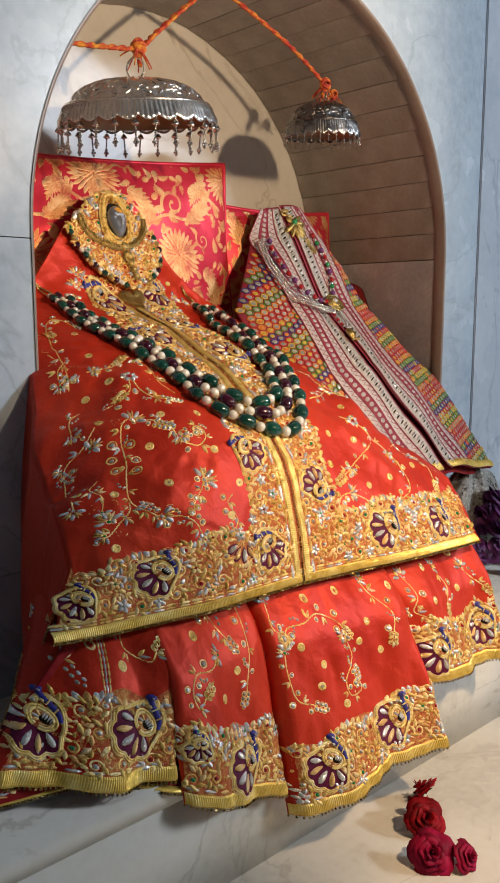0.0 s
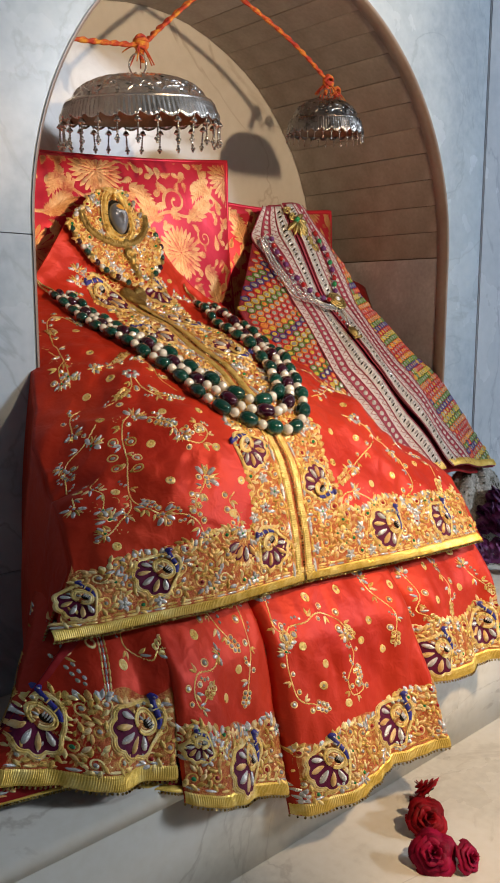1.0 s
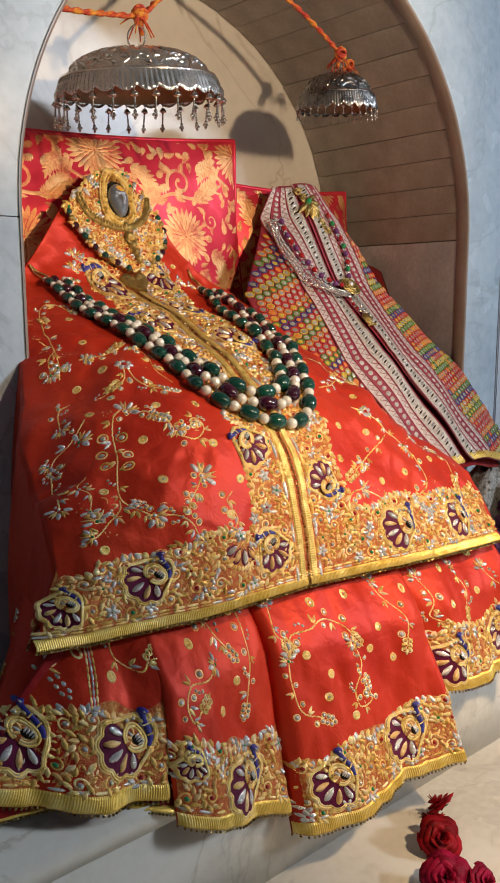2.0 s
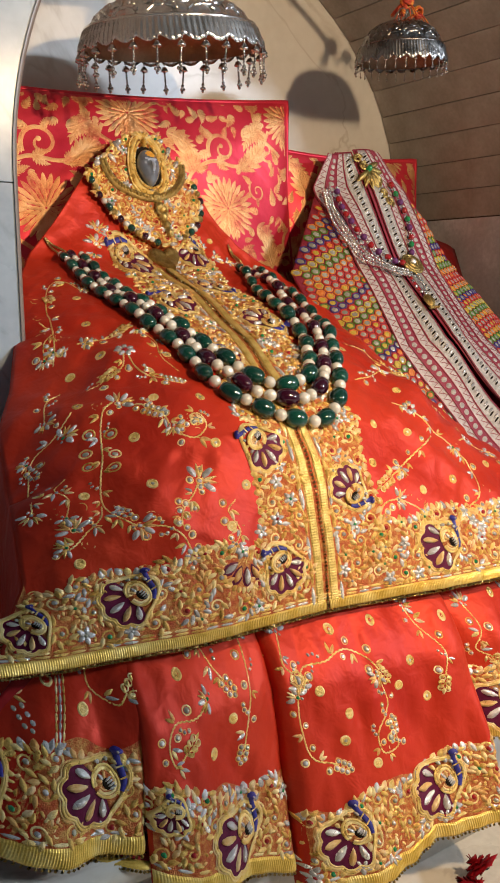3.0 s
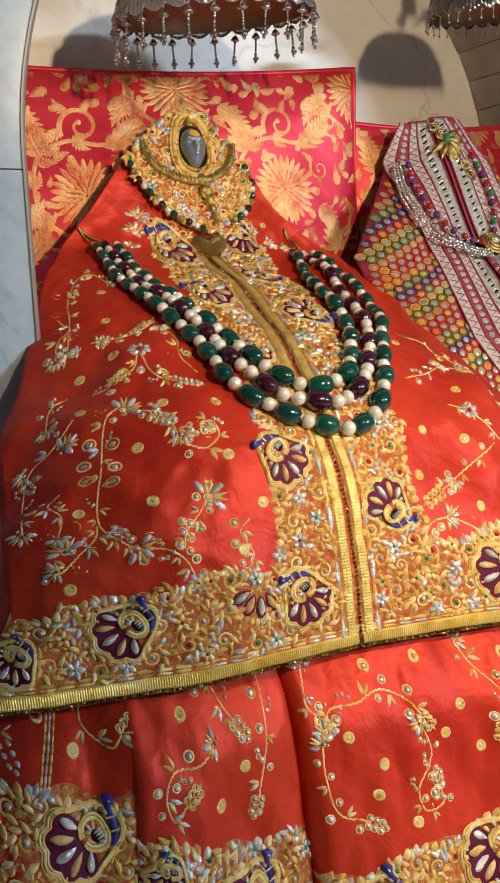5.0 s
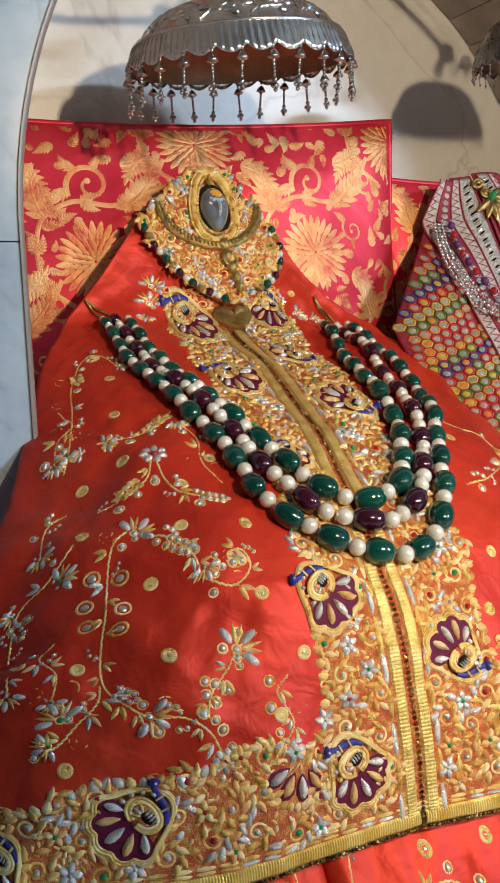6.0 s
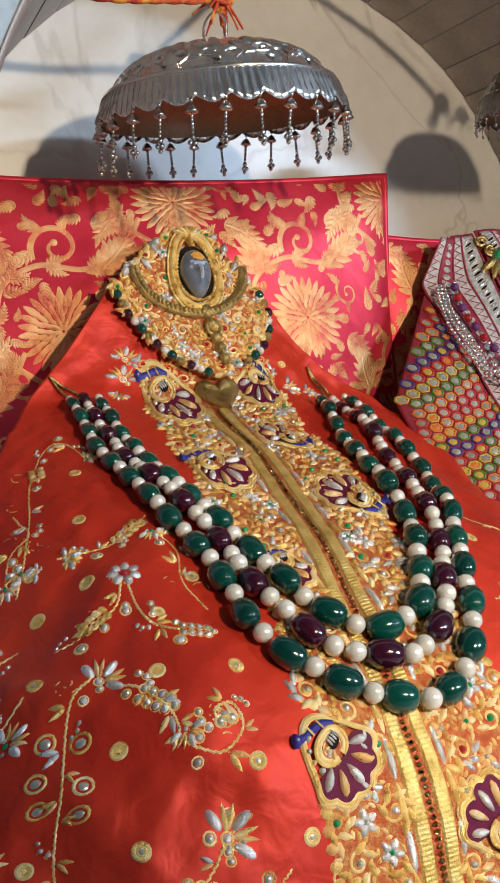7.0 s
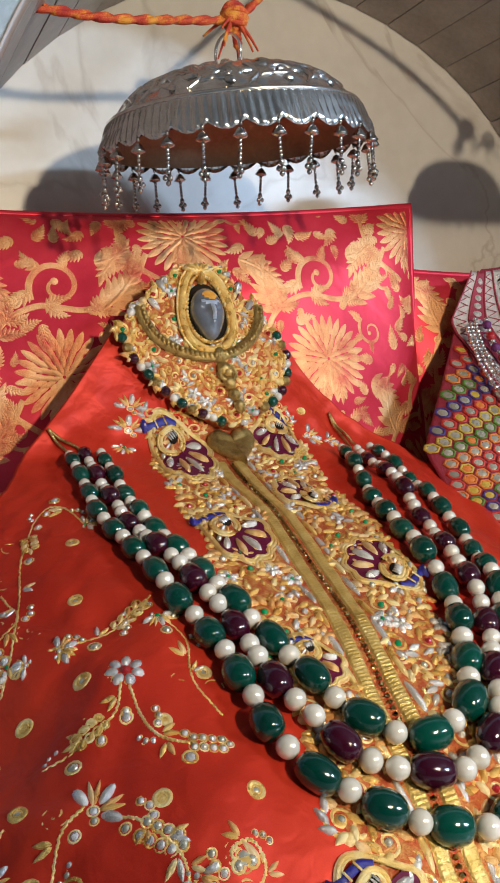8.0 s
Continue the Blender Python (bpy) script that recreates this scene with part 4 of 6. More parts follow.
COINS_RIGHT = [(0.964, 0.318), (0.854, 0.194), (0.902, 0.180), (0.892, 0.112), (0.946, 0.118), (0.832, 0.150), (1.03, 0.130), (1.002, 0.35), (1.054, 0.22), (0.93, 0.245), (0.985, 0.22), (0.905, 0.33), (1.03, 0.19)]
for c in COINS + COINS_RIGHT:
    e = Stitch(THREADS)
    coin(e, c)
    e.place("sequin", jacket_at, jacket)
for c, a, s in (((0.706, 0.668), 1.5, 0.026), ((0.712, 0.695), 1.4, 0.022), ((0.698, 0.645), 4.5, 0.016), ((0.890, 0.643), 0.0, 0.024), ((0.915, 0.640), -0.1, 0.018), ((0.965, 0.566), 0.4, 0.020)):
    e = Stitch(THREADS)
    fan_spray(e, c, a, s)
    e.place("sprig", jacket_at, jacket)


# -- skirt --
def skirt_xz(k):
    lx, lz, rx, rz, tl, tr, fwd, ph, back = PANELS[k]
    fn = panel_at(k)

    def at(x, z, h=0.0):
        x, z = np.asarray(x, float), np.asarray(z, float)
        u = np.clip((x - lx) / (rx - lx), 0, 1)
        for _ in range(5):
            z0 = lz + (rz - lz) * u
            w = np.clip((z - z0) / (0.365 - z0), -0.02, 1)
            a, b = lx * (1 - w) + tl * w, rx * (1 - w) + tr * w
            u = np.clip((x - a) / (b - a), -0.01, 1.01)
        return fn(u, w, h)
    return at


BIRDS = {0: [((0.480, 0.236), (0.520, 0.252), 0.034), ((0.388, 0.252), (0.416, 0.276), 0.032)], 1: [((0.608, 0.158), (0.645, 0.172), 0.034), ((0.538, 0.205), (0.546, 0.225), 0.018)],
         2: [((0.843, 0.142), (0.876, 0.160), 0.037), ((0.722, 0.124), (0.746, 0.152), 0.034)], 3: [((0.950, 0.204), (0.980, 0.231), 0.034), ((1.068, 0.212), (1.085, 0.24), 0.032)]}
BAND = {0: 0.085, 1: 0.082, 2: 0.083, 3: 0.078}
STEMS = {
    0: [[(0.436, 0.335), (0.429, 0.315), (0.434, 0.301)], [(0.500, 0.335), (0.495, 0.310), (0.512, 0.296), (0.522, 0.305)]],
    1: [[(0.578, 0.334), (0.602, 0.327), (0.611, 0.308), (0.618, 0.296)], [(0.596, 0.286), (0.578, 0.275), (0.556, 0.276), (0.546, 0.26), (0.550, 0.242), (0.562, 0.251)], [(0.648, 0.33), (0.647, 0.295), (0.640, 0.266), (0.629, 0.233)]],
    2: [[(0.696, 0.273), (0.705, 0.29), (0.732, 0.292), (0.755, 0.298), (0.778, 0.287), (0.788, 0.274)], [(0.785, 0.269), (0.793, 0.241), (0.774, 0.217), (0.777, 0.195), (0.796, 0.197), (0.795, 0.21)],
        [(0.692, 0.265), (0.690, 0.236), (0.696, 0.208), (0.722, 0.195)], [(0.846, 0.322), (0.853, 0.304), (0.872, 0.279), (0.866, 0.255)], [(0.690, 0.323), (0.684, 0.298), (0.692, 0.287)]],
    3: [[(0.93, 0.31), (0.94, 0.285), (0.93, 0.265), (0.945, 0.255)], [(1.0, 0.31), (1.01, 0.285), (1.0, 0.262)], [(1.06, 0.30), (1.07, 0.285), (1.085, 0.27)]],
}
DOTS = {0: [(0.484, 0.296), (0.462, 0.318), (0.405, 0.300)], 1: [(0.572, 0.311), (0.594, 0.237), (0.640, 0.327), (0.620, 0.262)], 2: [(0.749, 0.316), (0.799, 0.317), (0.81, 0.254), (0.715, 0.268), (0.735, 0.216), (0.745, 0.240), (0.768, 0.187), (0.845, 0.235), (0.885, 0.31), (0.83, 0.275)], 3: [(0.975, 0.315), (0.965, 0.275), (1.035, 0.275), (1.05, 0.32)]}
for k, panel in enumerate(panels):
    lx, lz, rx, rz, tl, tr, fwd, ph, back = PANELS[k]
    fn = panel_at(k)
    at = skirt_xz(k)
    high = 0.365 - (lz + rz) / 2
    sheet("hem_band", lambda u, w: fn(u, (0.013 + w * (BAND[k] - 0.013 + 0.006 * np.sin(14 * u + k))) / high, 0.0011), np.linspace(0.005, 0.995, 110), np.linspace(0, 1, 14), M_ZARI, panel, "gold and orange zari band", 0)
    n = int((rx - lx) / 0.0011)
    v, f = ribbed(lambda s, w, h: fn(s, 0.0145 * w / high, h), n)
    pydata("hem_trim", v, f, M_TRIM, panel, "ribbed gold trim", None, False)
    bead_row("bead_fringe", [np.array(fn(s, 0, 0.001)) + (0, 0, -0.002) for s in np.linspace(0, 1, int((rx - lx) / 0.0046))], 0.0021, M_BEADGOLD, panel, "row of small antique gold beads")

    def hem_z(x):
        return lz + (rz - lz) * (x - lx) / (rx - lx)
    e = Stitch(THREADS)
    m = int((rx - lx) / 0.017)
    for i in range(m):
        x = lx + (rx - lx) * (i + 0.5) / m
        e.dome((x, hem_z(x) + 0.0180), math.atan2(rz - lz, rx - lx), 0.0085, 0.002, 0.002, SILVER if (i // 2) % 2 == 0 else GOLD, 0, 8)
    birds = BIRDS[k]
    fill(e, lambda x, z: hem_z(x) + 0.0225 < z < hem_z(x) + BAND[k] + 0.005 * math.sin(60 * x), (lx + 0.004, rx - 0.004, min(lz, rz), max(lz, rz) + 0.1), int(72000 * (rx - lx) * (0.1 + abs(lz - rz))), [(c[0] - 0.2 * s, c[1], 0.92 * s) for c, h, s in birds])
    for i in range(m * 2):
        x = lx + (rx - lx) * (i + 0.5) / (m * 2)
        e.dome((x, hem_z(x) + BAND[k] + 0.005 * math.sin(60 * x)), 1.57 + rng.uniform(-0.7, 0.7), 0.0058, 0.0040, 0.0026, rng.choice((GOLD, ORANGE, SILVER)), 0.4, 8)
    e.place("hem_border_work", at, panel, "padded gold, orange and silver hem work", "stuff")
    for c, h, s in birds:
        peacock(c, h, s, at, panel)
    for pts in STEMS[k]:
        e = Stitch(THREADS)
        leafed_stem(e, pts, 0.0011)
        d = math.atan2(pts[-1][1] - pts[-2][1], pts[-1][0] - pts[-2][0])
        fan_spray(e, pts[0], d + 2.6, 0.016)
        sprig(e, pts[-1], d, 0.009, rng.choice((GOLD, SILVER)), 2)
        e.place("vine", at, panel)
    e = Stitch(THREADS)
    for c in DOTS[k]:
        dot = Stitch(THREADS)
        coin(dot, c)
        dot.place("sequin", at, panel)
    if k == 0:
        for q in range(12):
            for off, m2 in ((-0.003, GOLD), (0.0, SILVER), (0.003, GOLD)):
                e.dome((0.457 + 0.0022 * q + off, 0.275 + 0.006 * q), 1.22, 0.0042, 0.0013, 0.002, m2, 0, 7)
    e.place("seam_piping", at, panel, "gold and silver piping along a seam")
v, f = ribbed(lambda s, w, h: under_at(s, 0.006 * w / 0.18, h), 200)
pydata("underskirt_trim", v, f, M_TRIM, skirt, "ribbed gold trim")
bead_row("bead_fringe", [np.array(under_at(s, 0, 0.001)) + (0, 0, -0.002) for s in np.linspace(0, 1, 95)], 0.0021, M_BEADGOLD, skirt, "row of small antique gold beads")
e = Stitch(THREADS)
for _ in range(230):
    s = rng.uniform(0.004, 0.008)
    e.dome((rng.uniform(0.31, 0.60), rng.uniform(0.022, 0.075)), rng.uniform(0, 6.28), s, s * 0.45, 0.002, rng.choice((GOLD, ORANGE, SILVER, PURPLE)), 0.6, 8)
e.place("underskirt_work", lambda x, d, h: under_at((x - 0.30) / 0.31, d / 0.18, h), skirt, "padded gold work on the underskirt", "stuff")


# ---- pillows with woven brocade ----
def pillow_fn(x0, x1, z0, z1, y, tilt, lean, thick, yaw):
    cx, cz, a, b = (x0 + x1) / 2, (z0 + z1) / 2, (x1 - x0) / 2, (z1 - z0) / 2
    ct, st = math.cos(tilt), math.sin(tilt)

    def at(p, q, h=0.0, side=-1):
        """p, q in metres from the pillow's middle."""
        p, q = np.asarray(p, float), np.asarray(q, float)
        s, t = np.clip(np.abs(p) / a, 0, 1), np.clip(np.abs(q) / b, 0, 1)
        full = np.power(np.clip(1 - s ** 2.2, 0, 1), 0.7) * np.power(np.clip(1 - t ** 2.2, 0, 1), 0.7)
        dimple = 0.0035 * np.sin(31 * p + 17 * q) * full + 0.003 * np.sin(44 * q - 12 * p) * full
        pin = 1 - 0.045 * (1 - t ** 2) * s ** 4
        pin2 = 1 - 0.05 * (1 - s ** 2) * t ** 4
        pp, qq = p * pin, q * pin2
        return cx + pp * ct - qq * st, y + side * (thick * full + 0.003 + h) + lean * qq + yaw * pp + dimple, cz + pp * st + qq * ct
    return at, a, b


def brocade_leaf(e, c, ang, s, bend=0.0):
    """A filled acanthus leaf: overlapping pointed lobes along a bent rib."""
    o, a, n = c, ang, 6
    for i in range(n):
        t = i / n
        l = s * (0.40 - 0.26 * t) * (0.75 if i == 0 else 1)
        for d in (-1, 1):
            b = a + d * (0.85 - 0.35 * t)
            e.dome((o[0] + 0.62 * l * math.cos(b), o[1] + 0.62 * l * math.sin(b)), b, l * 0.66, l * 0.25, 0.0005 + 0.00012 * i, 0, 0.75, 8)
        e.dome((o[0] + 0.1 * s * math.cos(a), o[1] + 0.1 * s * math.sin(a)), a, 0.13 * s, 0.045 * s, 0.0011, 0, 0.3, 7)
        o = (o[0] + 0.155 * s * math.cos(a), o[1] + 0.155 * s * math.sin(a))
        a += bend / n
    e.dome((o[0] + 0.05 * s * math.cos(a), o[1] + 0.05 * s * math.sin(a)), a, s * 0.17, s * 0.07, 0.0008, 0, 0.8, 7)


def brocade_scroll(e, c, ang, s, hand=1):
    """A thick tapering scroll with leaves breaking from its outer edge."""
    n = 30
    pts = []
    for i in range(n):
        t = i / n
        a = ang + hand * t * 8.2
        r = s * (1 - 0.84 * t ** 0.8)
        pts.append((c[0] + r * math.cos(a), c[1] + r * math.sin(a)))
    e.cord(pts, s * 0.12, 0, taper=True, high=0.12)
    e.dome(pts[-1], 0, s * 0.13, s * 0.13, 0.0009, 0, 0, 9)
    for i, k in ((1, 0.95), (5, 0.8), (9, 0.65)):
        a = ang + hand * (i / n) * 8.2
        brocade_leaf(e, pts[i], a - 0.5 * hand, s * k, 0.9 * hand)


def brocade_bloom(e, c, s, ang=1.57):
    """A round, full flower: rings of broad overlapping petals round a small heart, two leaves below."""
    for ring, (r0, r1, n, w) in enumerate(((0.58, 1.0, 27, 0.085), (0.38, 0.80, 23, 0.068), (0.20, 0.56, 16, 0.062), (0.04, 0.32, 9, 0.06))):
        for i in range(n):
            a = ang + 2 * math.pi * (i + 0.5 * (ring % 2)) / n
            r = (r0 + r1) / 2 * s
            o = (c[0] + r * math.cos(a), c[1] + r * math.sin(a))
            e.dome(o, a, (r1 - r0) * 0.56 * s, w * s, 0.0006 + 0.0003 * ring, 0, 0.45, 9)
    for d in (-0.55, 0.55):
        brocade_leaf(e, (c[0] - 0.15 * s * math.cos(ang), c[1] - 0.15 * s * math.sin(ang)), ang + math.pi + d, 0.85 * s, -d)


def pillow(label, x0, x1, z0, z1, y, tilt, lean, thick, yaw, blooms, scrolls, leaves):
    at, a, b = pillow_fn(x0, x1, z0, z1, y, tilt, lean, thick, yaw)
    root = thing("bolster_pillow", ((x0 + x1) / 2, y, z0), label, "pillow", "brocade pillows")
    n = 70
    us, vs = np.sin(np.linspace(-math.pi / 2, math.pi / 2, n)) * a, np.sin(np.linspace(-math.pi / 2, math.pi / 2, n)) * b
    for side, nm in ((-1, "front_cover"), (1, "rear_cover")):
        sheet(nm, lambda u, v, side=side: at(u, v, 0, side), us, vs, M_BROCADE, root, "", 0)
    ring = []
    for s in np.linspace(-1, 1, 40):
        ring.append(at(s * a, b, -0.003))
    for s in np.linspace(1, -1, 40)[1:]:
        ring.append(at(a, s * b, -0.003))
    for s in np.linspace(1, -1, 40)[1:]:
        ring.append(at(s * a, -b, -0.003))
    for s in np.linspace(-1, 1, 40)[1:]:
        ring.append(at(-a, s * b, -0.003))
    v, f = tube3(ring, 0.0045, 8)
    pydata("piping", v, f, M_BROCADE, root, "corded seam of the same brocade")
    e = Stitch([M_BROGOLD])
    for c, s in blooms:
        brocade_bloom(e, c, s)
        stem = smooth_line([(c[0] - 0.02, c[1] - 0.06), (c[0] - 0.065, c[1] - 0.02), (c[0] - 0.062, c[1] + 0.045), (c[0] - 0.02, c[1] + 0.072), (c[0] + 0.03, c[1] + 0.066), (c[0] + 0.075, c[1] + 0.085), (c[0] + 0.10, c[1] + 0.125)], 8)
        e.cord(stem, 0.0030, 0, high=0.25)
        for i in range(5, len(stem) - 4, 7):
            d = stem[i + 1] - stem[i - 1]
            for sd in (-1, 1):
                brocade_leaf(e, tuple(stem[i]), math.atan2(d[1], d[0]) + 0.8 * sd, 0.022, -0.8 * sd)
    for c, ang, s, hand in scrolls:
        brocade_scroll(e, c, ang, s, hand)
    for c, ang, s, bend in leaves:
        brocade_leaf(e, c, ang, s, bend)
    # keep the weave on the pillow
    inside = [abs(q[0]) < a * 0.975 and abs(q[1]) < b * 0.975 for q in e.v]
    kept = [i for i, fc in enumerate(e.f) if all(inside[k] for k in fc)]
    e.f, e.i = [e.f[i] for i in kept], [e.i[i] for i in kept]
    e.place("brocade_weave", lambda p, q, h: at(p, q, 0.45 * h), root, "woven gold flowers, scrolls and leaves", "stuff")
    return root


def weave(seed, a, b, x0):
    """The woven repeat: flower, scroll and leaves on a stem, in half-dropped columns, with small leaves between."""
    q = random.Random(seed)
    blooms, scrolls, leaves = [], [], []
    for col in range(-4, 5):
        for row in range(-2, 3):
            dx, dz = x0 + 0.1425 * col, 0.035 + 0.29 * row - (0.145 if col % 2 else 0)
            if abs(dx) > a + 0.08 or abs(dz) > b + 0.12:
                continue
            blooms.append(((dx, dz), 0.048))
            scrolls += [((dx + 0.004, dz + 0.092), 3.6, 0.030, -1), ((dx + 0.066, dz + 0.028), 2.2, 0.019, 1), ((dx - 0.050, dz - 0.052), 5.2, 0.018, -1)]
            leaves += [((dx + 0.045, dz + 0.065), 0.6, 0.062, 0.5), ((dx - 0.055, dz + 0.055), 2.0, 0.060, -0.7), ((dx + 0.055, dz - 0.03), -0.4, 0.055, -0.6), ((dx - 0.06, dz - 0.015), 3.6, 0.050, 0.7), ((dx + 0.045, dz + 0.115), 0.2, 0.045, 0.8)]
    taken = [(c, s) for c, s in blooms] + [(s0[0], s0[2] * 1.3) for s0 in scrolls] + [((l[0][0] + 0.4 * l[2] * math.cos(l[1]), l[0][1] + 0.4 * l[2] * math.sin(l[1])), 0.4 * l[2]) for l in leaves]
    for _ in range(4000):
        c = (q.uniform(-a, a), q.uniform(-b, b))
        if any(math.dist(c, t) < 0.92 * r + 0.007 for t, r in taken):
            continue
        taken.append((c, 0.010))
        leaves.append((c, q.uniform(0, 6.28), q.uniform(0.014, 0.026), q.uniform(-1, 1)))
    return blooms, scrolls, leaves


big = weave(5, 0.280, 0.21, -0.152)
pillow("large crimson brocade pillow with woven gold flowers, leaning upright", 0.542, 1.102, 0.535, 0.954, 1.274, 0.035, 0.09, 0.040, -0.11, *big)
little = weave(8, 0.168, 0.168, -0.06)
pillow("smaller crimson brocade pillow behind the second idol", 1.070, 1.400, 0.56, 0.891, 1.250, 0.02, 0.08, 0.034, 0.0, *little)


# ---- bead meshes shared by all the strings ----
def bead_mesh(name, material, barrel=0.0, n=14, m=9):
    prof = []
    for i in range(m):
        t = math.pi * i / (m - 1)
        r = math.sin(t)
        prof.append((r ** (1 - 0.45 * barrel) if r > 1e-6 else 0.02, -math.cos(t)))
    v, f = lathe(prof, n)
    me = bpy.data.meshes.new(name)
    me.from_pydata(v, [], f)
    me.materials.append(material)
    me.polygons.foreach_set("use_smooth", [True] * len(me.polygons))
    return me


BEADS = {"emerald": bead_mesh("emerald_bead", M_EMERALD, 0.8), "garnet": bead_mesh("garnet_bead", M_GARNET, 0.7), "pearl": bead_mesh("pearl", M_PEARL), "gold": bead_mesh("gold_bead", M_ANTIQUE, 0, 8, 6), "silver": bead_mesh("silver_bead", M_METAL, 0, 8, 6), "violet": bead_mesh("violet_bead", M_VIOLET, 0.4, 10, 7), "maroon": bead_mesh("maroon_bead", M_REDGEM, 0.4, 10, 7), "green": bead_mesh("green_bead", M_GREENGEM, 0.4, 10, 7)}


def bead(kind, place, along, length, width, parent):
    ob = new(BEADS[kind].name, BEADS[kind])
    q = Vector(along).to_track_quat("Z", "Y")
    ob.matrix_world = Matrix.LocRotScale(Vector(place), q, Vector((width / 2, width / 2, length / 2)))
    return finish(ob, parent)


def string(path, order, size_of, parent, gap=0.0006):
    """Beads threaded along a line of places, in the given order."""
    p = np.array(path)
    d = np.concatenate([[0], np.cumsum(np.linalg.norm(np.diff(p, axis=0), axis=1))])
    total, s, i = d[-1], 0.0, 0

    def at(q):
        return np.array([np.interp(q, d, p[:, k]) for k in range(3)])
    while True:
        kind = order[i % len(order)]
        l, w = size_of(kind, s / total)
        if s + l > total:
            break
        a, b = at(s), at(s + l)
        j = np.array([rng.uniform(-1, 1) for _ in range(6)])
        bead(kind, at(s + l / 2) + 0.07 * w * j[:3], b - a + 0.12 * l * j[3:], l * (1 + 0.06 * j[0]), w * (1 + 0.06 * j[1]), parent)
        s += l + gap
        i += 1


def jacket_path(pts, h):
    l = smooth_line(pts, 10)
    return np.stack(jacket_at(l[:, 0], l[:, 1], h), -1)


necklace = thing("bead_necklace", (0.78, 0.8, 0.55), "long three-strand necklace of emerald, garnet and pearl beads on the jacket", "necklace")
OUTER = [(0.644, 0.632), (0.643, 0.560), (0.643, 0.510), (0.652, 0.450), (0.659, 0.398), (0.671, 0.345), (0.672, 0.305), (0.677, 0.262), (0.694, 0.240), (0.719, 0.218), (0.752, 0.203), (0.774, 0.201), (0.806, 0.216), (0.836, 0.253), (0.876, 0.319), (0.932, 0.422), (0.955, 0.535), (0.955, 0.632)]
MIDDLE = [(0.657, 0.632), (0.658, 0.561), (0.661, 0.491), (0.671, 0.442), (0.678, 0.398), (0.687, 0.360), (0.691, 0.307), (0.709, 0.260), (0.735, 0.238), (0.760, 0.230), (0.780, 0.231), (0.817, 0.258), (0.840, 0.290), (0.862, 0.322), (0.886, 0.380), (0.908, 0.457), (0.925, 0.530), (0.937, 0.625)]
INNER = [(0.670, 0.625), (0.672, 0.560), (0.673, 0.500), (0.679, 0.450), (0.687, 0.407), (0.696, 0.372), (0.707, 0.330), (0.718, 0.292), (0.732, 0.268), (0.754, 0.253), (0.778, 0.254), (0.802, 0.267), (0.828, 0.304), (0.850, 0.345), (0.861, 0.390), (0.868, 0.440), (0.888, 0.515), (0.912, 0.610)]


def grade(kind, t):
    k = 0.62 + 0.38 * math.sin(math.pi * t) ** 0.8
    if kind == "pearl":
        return 0.0136 * k, 0.0142 * k
    return 0.0252 * k, 0.0208 * k


for pts, order in ((OUTER, ["pearl", "emerald"]), (MIDDLE, ["garnet", "pearl", "pearl"]), (INNER, ["pearl", "emerald"])):
    string(jacket_path(np.asarray(pts), 0.009), order, grade, necklace)
for ends in (((0.648, 0.630), (0.640, 0.655), (0.632, 0.675)), ((0.664, 0.632), (0.648, 0.655), (0.632, 0.675)), ((0.937, 0.625), (0.935, 0.650), (0.930, 0.680)), ((0.950, 0.632), (0.940, 0.655), (0.930, 0.680))):
    v, f = tube3(jacket_path(ends, 0.004), 0.0014, 6)
    pydata("thread", v, f, M_ANTIQUE, necklace, "twisted gold thread end")

# ---- the crown plaque with its small stone face ----
plaque = thing("crown_plaque", (0.80, 1.2, 0.8), "gold embroidered collar plaque with stone studs around a small face", "ornament")
OUT = [(0.708, 0.776), (0.735, 0.798), (0.760, 0.820), (0.782, 0.843), (0.800, 0.852), (0.818, 0.843), (0.840, 0.815), (0.862, 0.780), (0.882, 0.742), (0.868, 0.712), (0.845, 0.690), (0.818, 0.660), (0.795, 0.665), (0.768, 0.688), (0.742, 0.714), (0.722, 0.744)]


def plaque_at(x, v, h=0.0):
    return jacket_at(x, v, np.asarray(h) + 0.010)


rim = smooth_line(OUT + OUT[:1], 4)[:-1]
mid = np.array((0.797, 0.752))
v, f = [], []
for s, h in ((1.0, -0.010), (1.0, 0.0), (0.96, 0.003), (0.66, 0.0035), (0.33, 0.0035)):
    for p in rim:
        q = mid + s * (p - mid)
        v.append(jacket_at(q[0], q[1], 0.010 + h))
f = grid_faces(len(rim), 5, True)
v.append(jacket_at(mid[0], mid[1], 0.0135))
f += [(4 * len(rim) + i, 4 * len(rim) + (i + 1) % len(rim), len(v) - 1) for i in range(len(rim))]
pydata("plaque_ground", v, f, M_ZARI, plaque, "orange and gold zari ground")
e = Stitch(THREADS)


def in_plaque(x, v2):
    inside = False
    for i in range(len(OUT)):
        a, b = OUT[i], OUT[i - 1]
        if (a[1] > v2) != (b[1] > v2) and x < (b[0] - a[0]) * (v2 - a[1]) / (b[1] - a[1]) + a[0]:
            inside = not inside
    return inside


fill(e, in_plaque, (0.70, 0.89, 0.66, 0.845), 4000, [(0.797, 0.786, 0.030)], (0.003, 0.008))
for p in rim[::2]:
    e.dome(tuple(p), rng.uniform(0, 6), 0.0052, 0.0045, 0.004, rng.choice((GOLD, ORANGE, SILVER)), 0.2, 8)
e.place("plaque_work", lambda x, v2, h: jacket_at(x, v2, h + 0.0125), plaque, "padded gold work", "stuff")
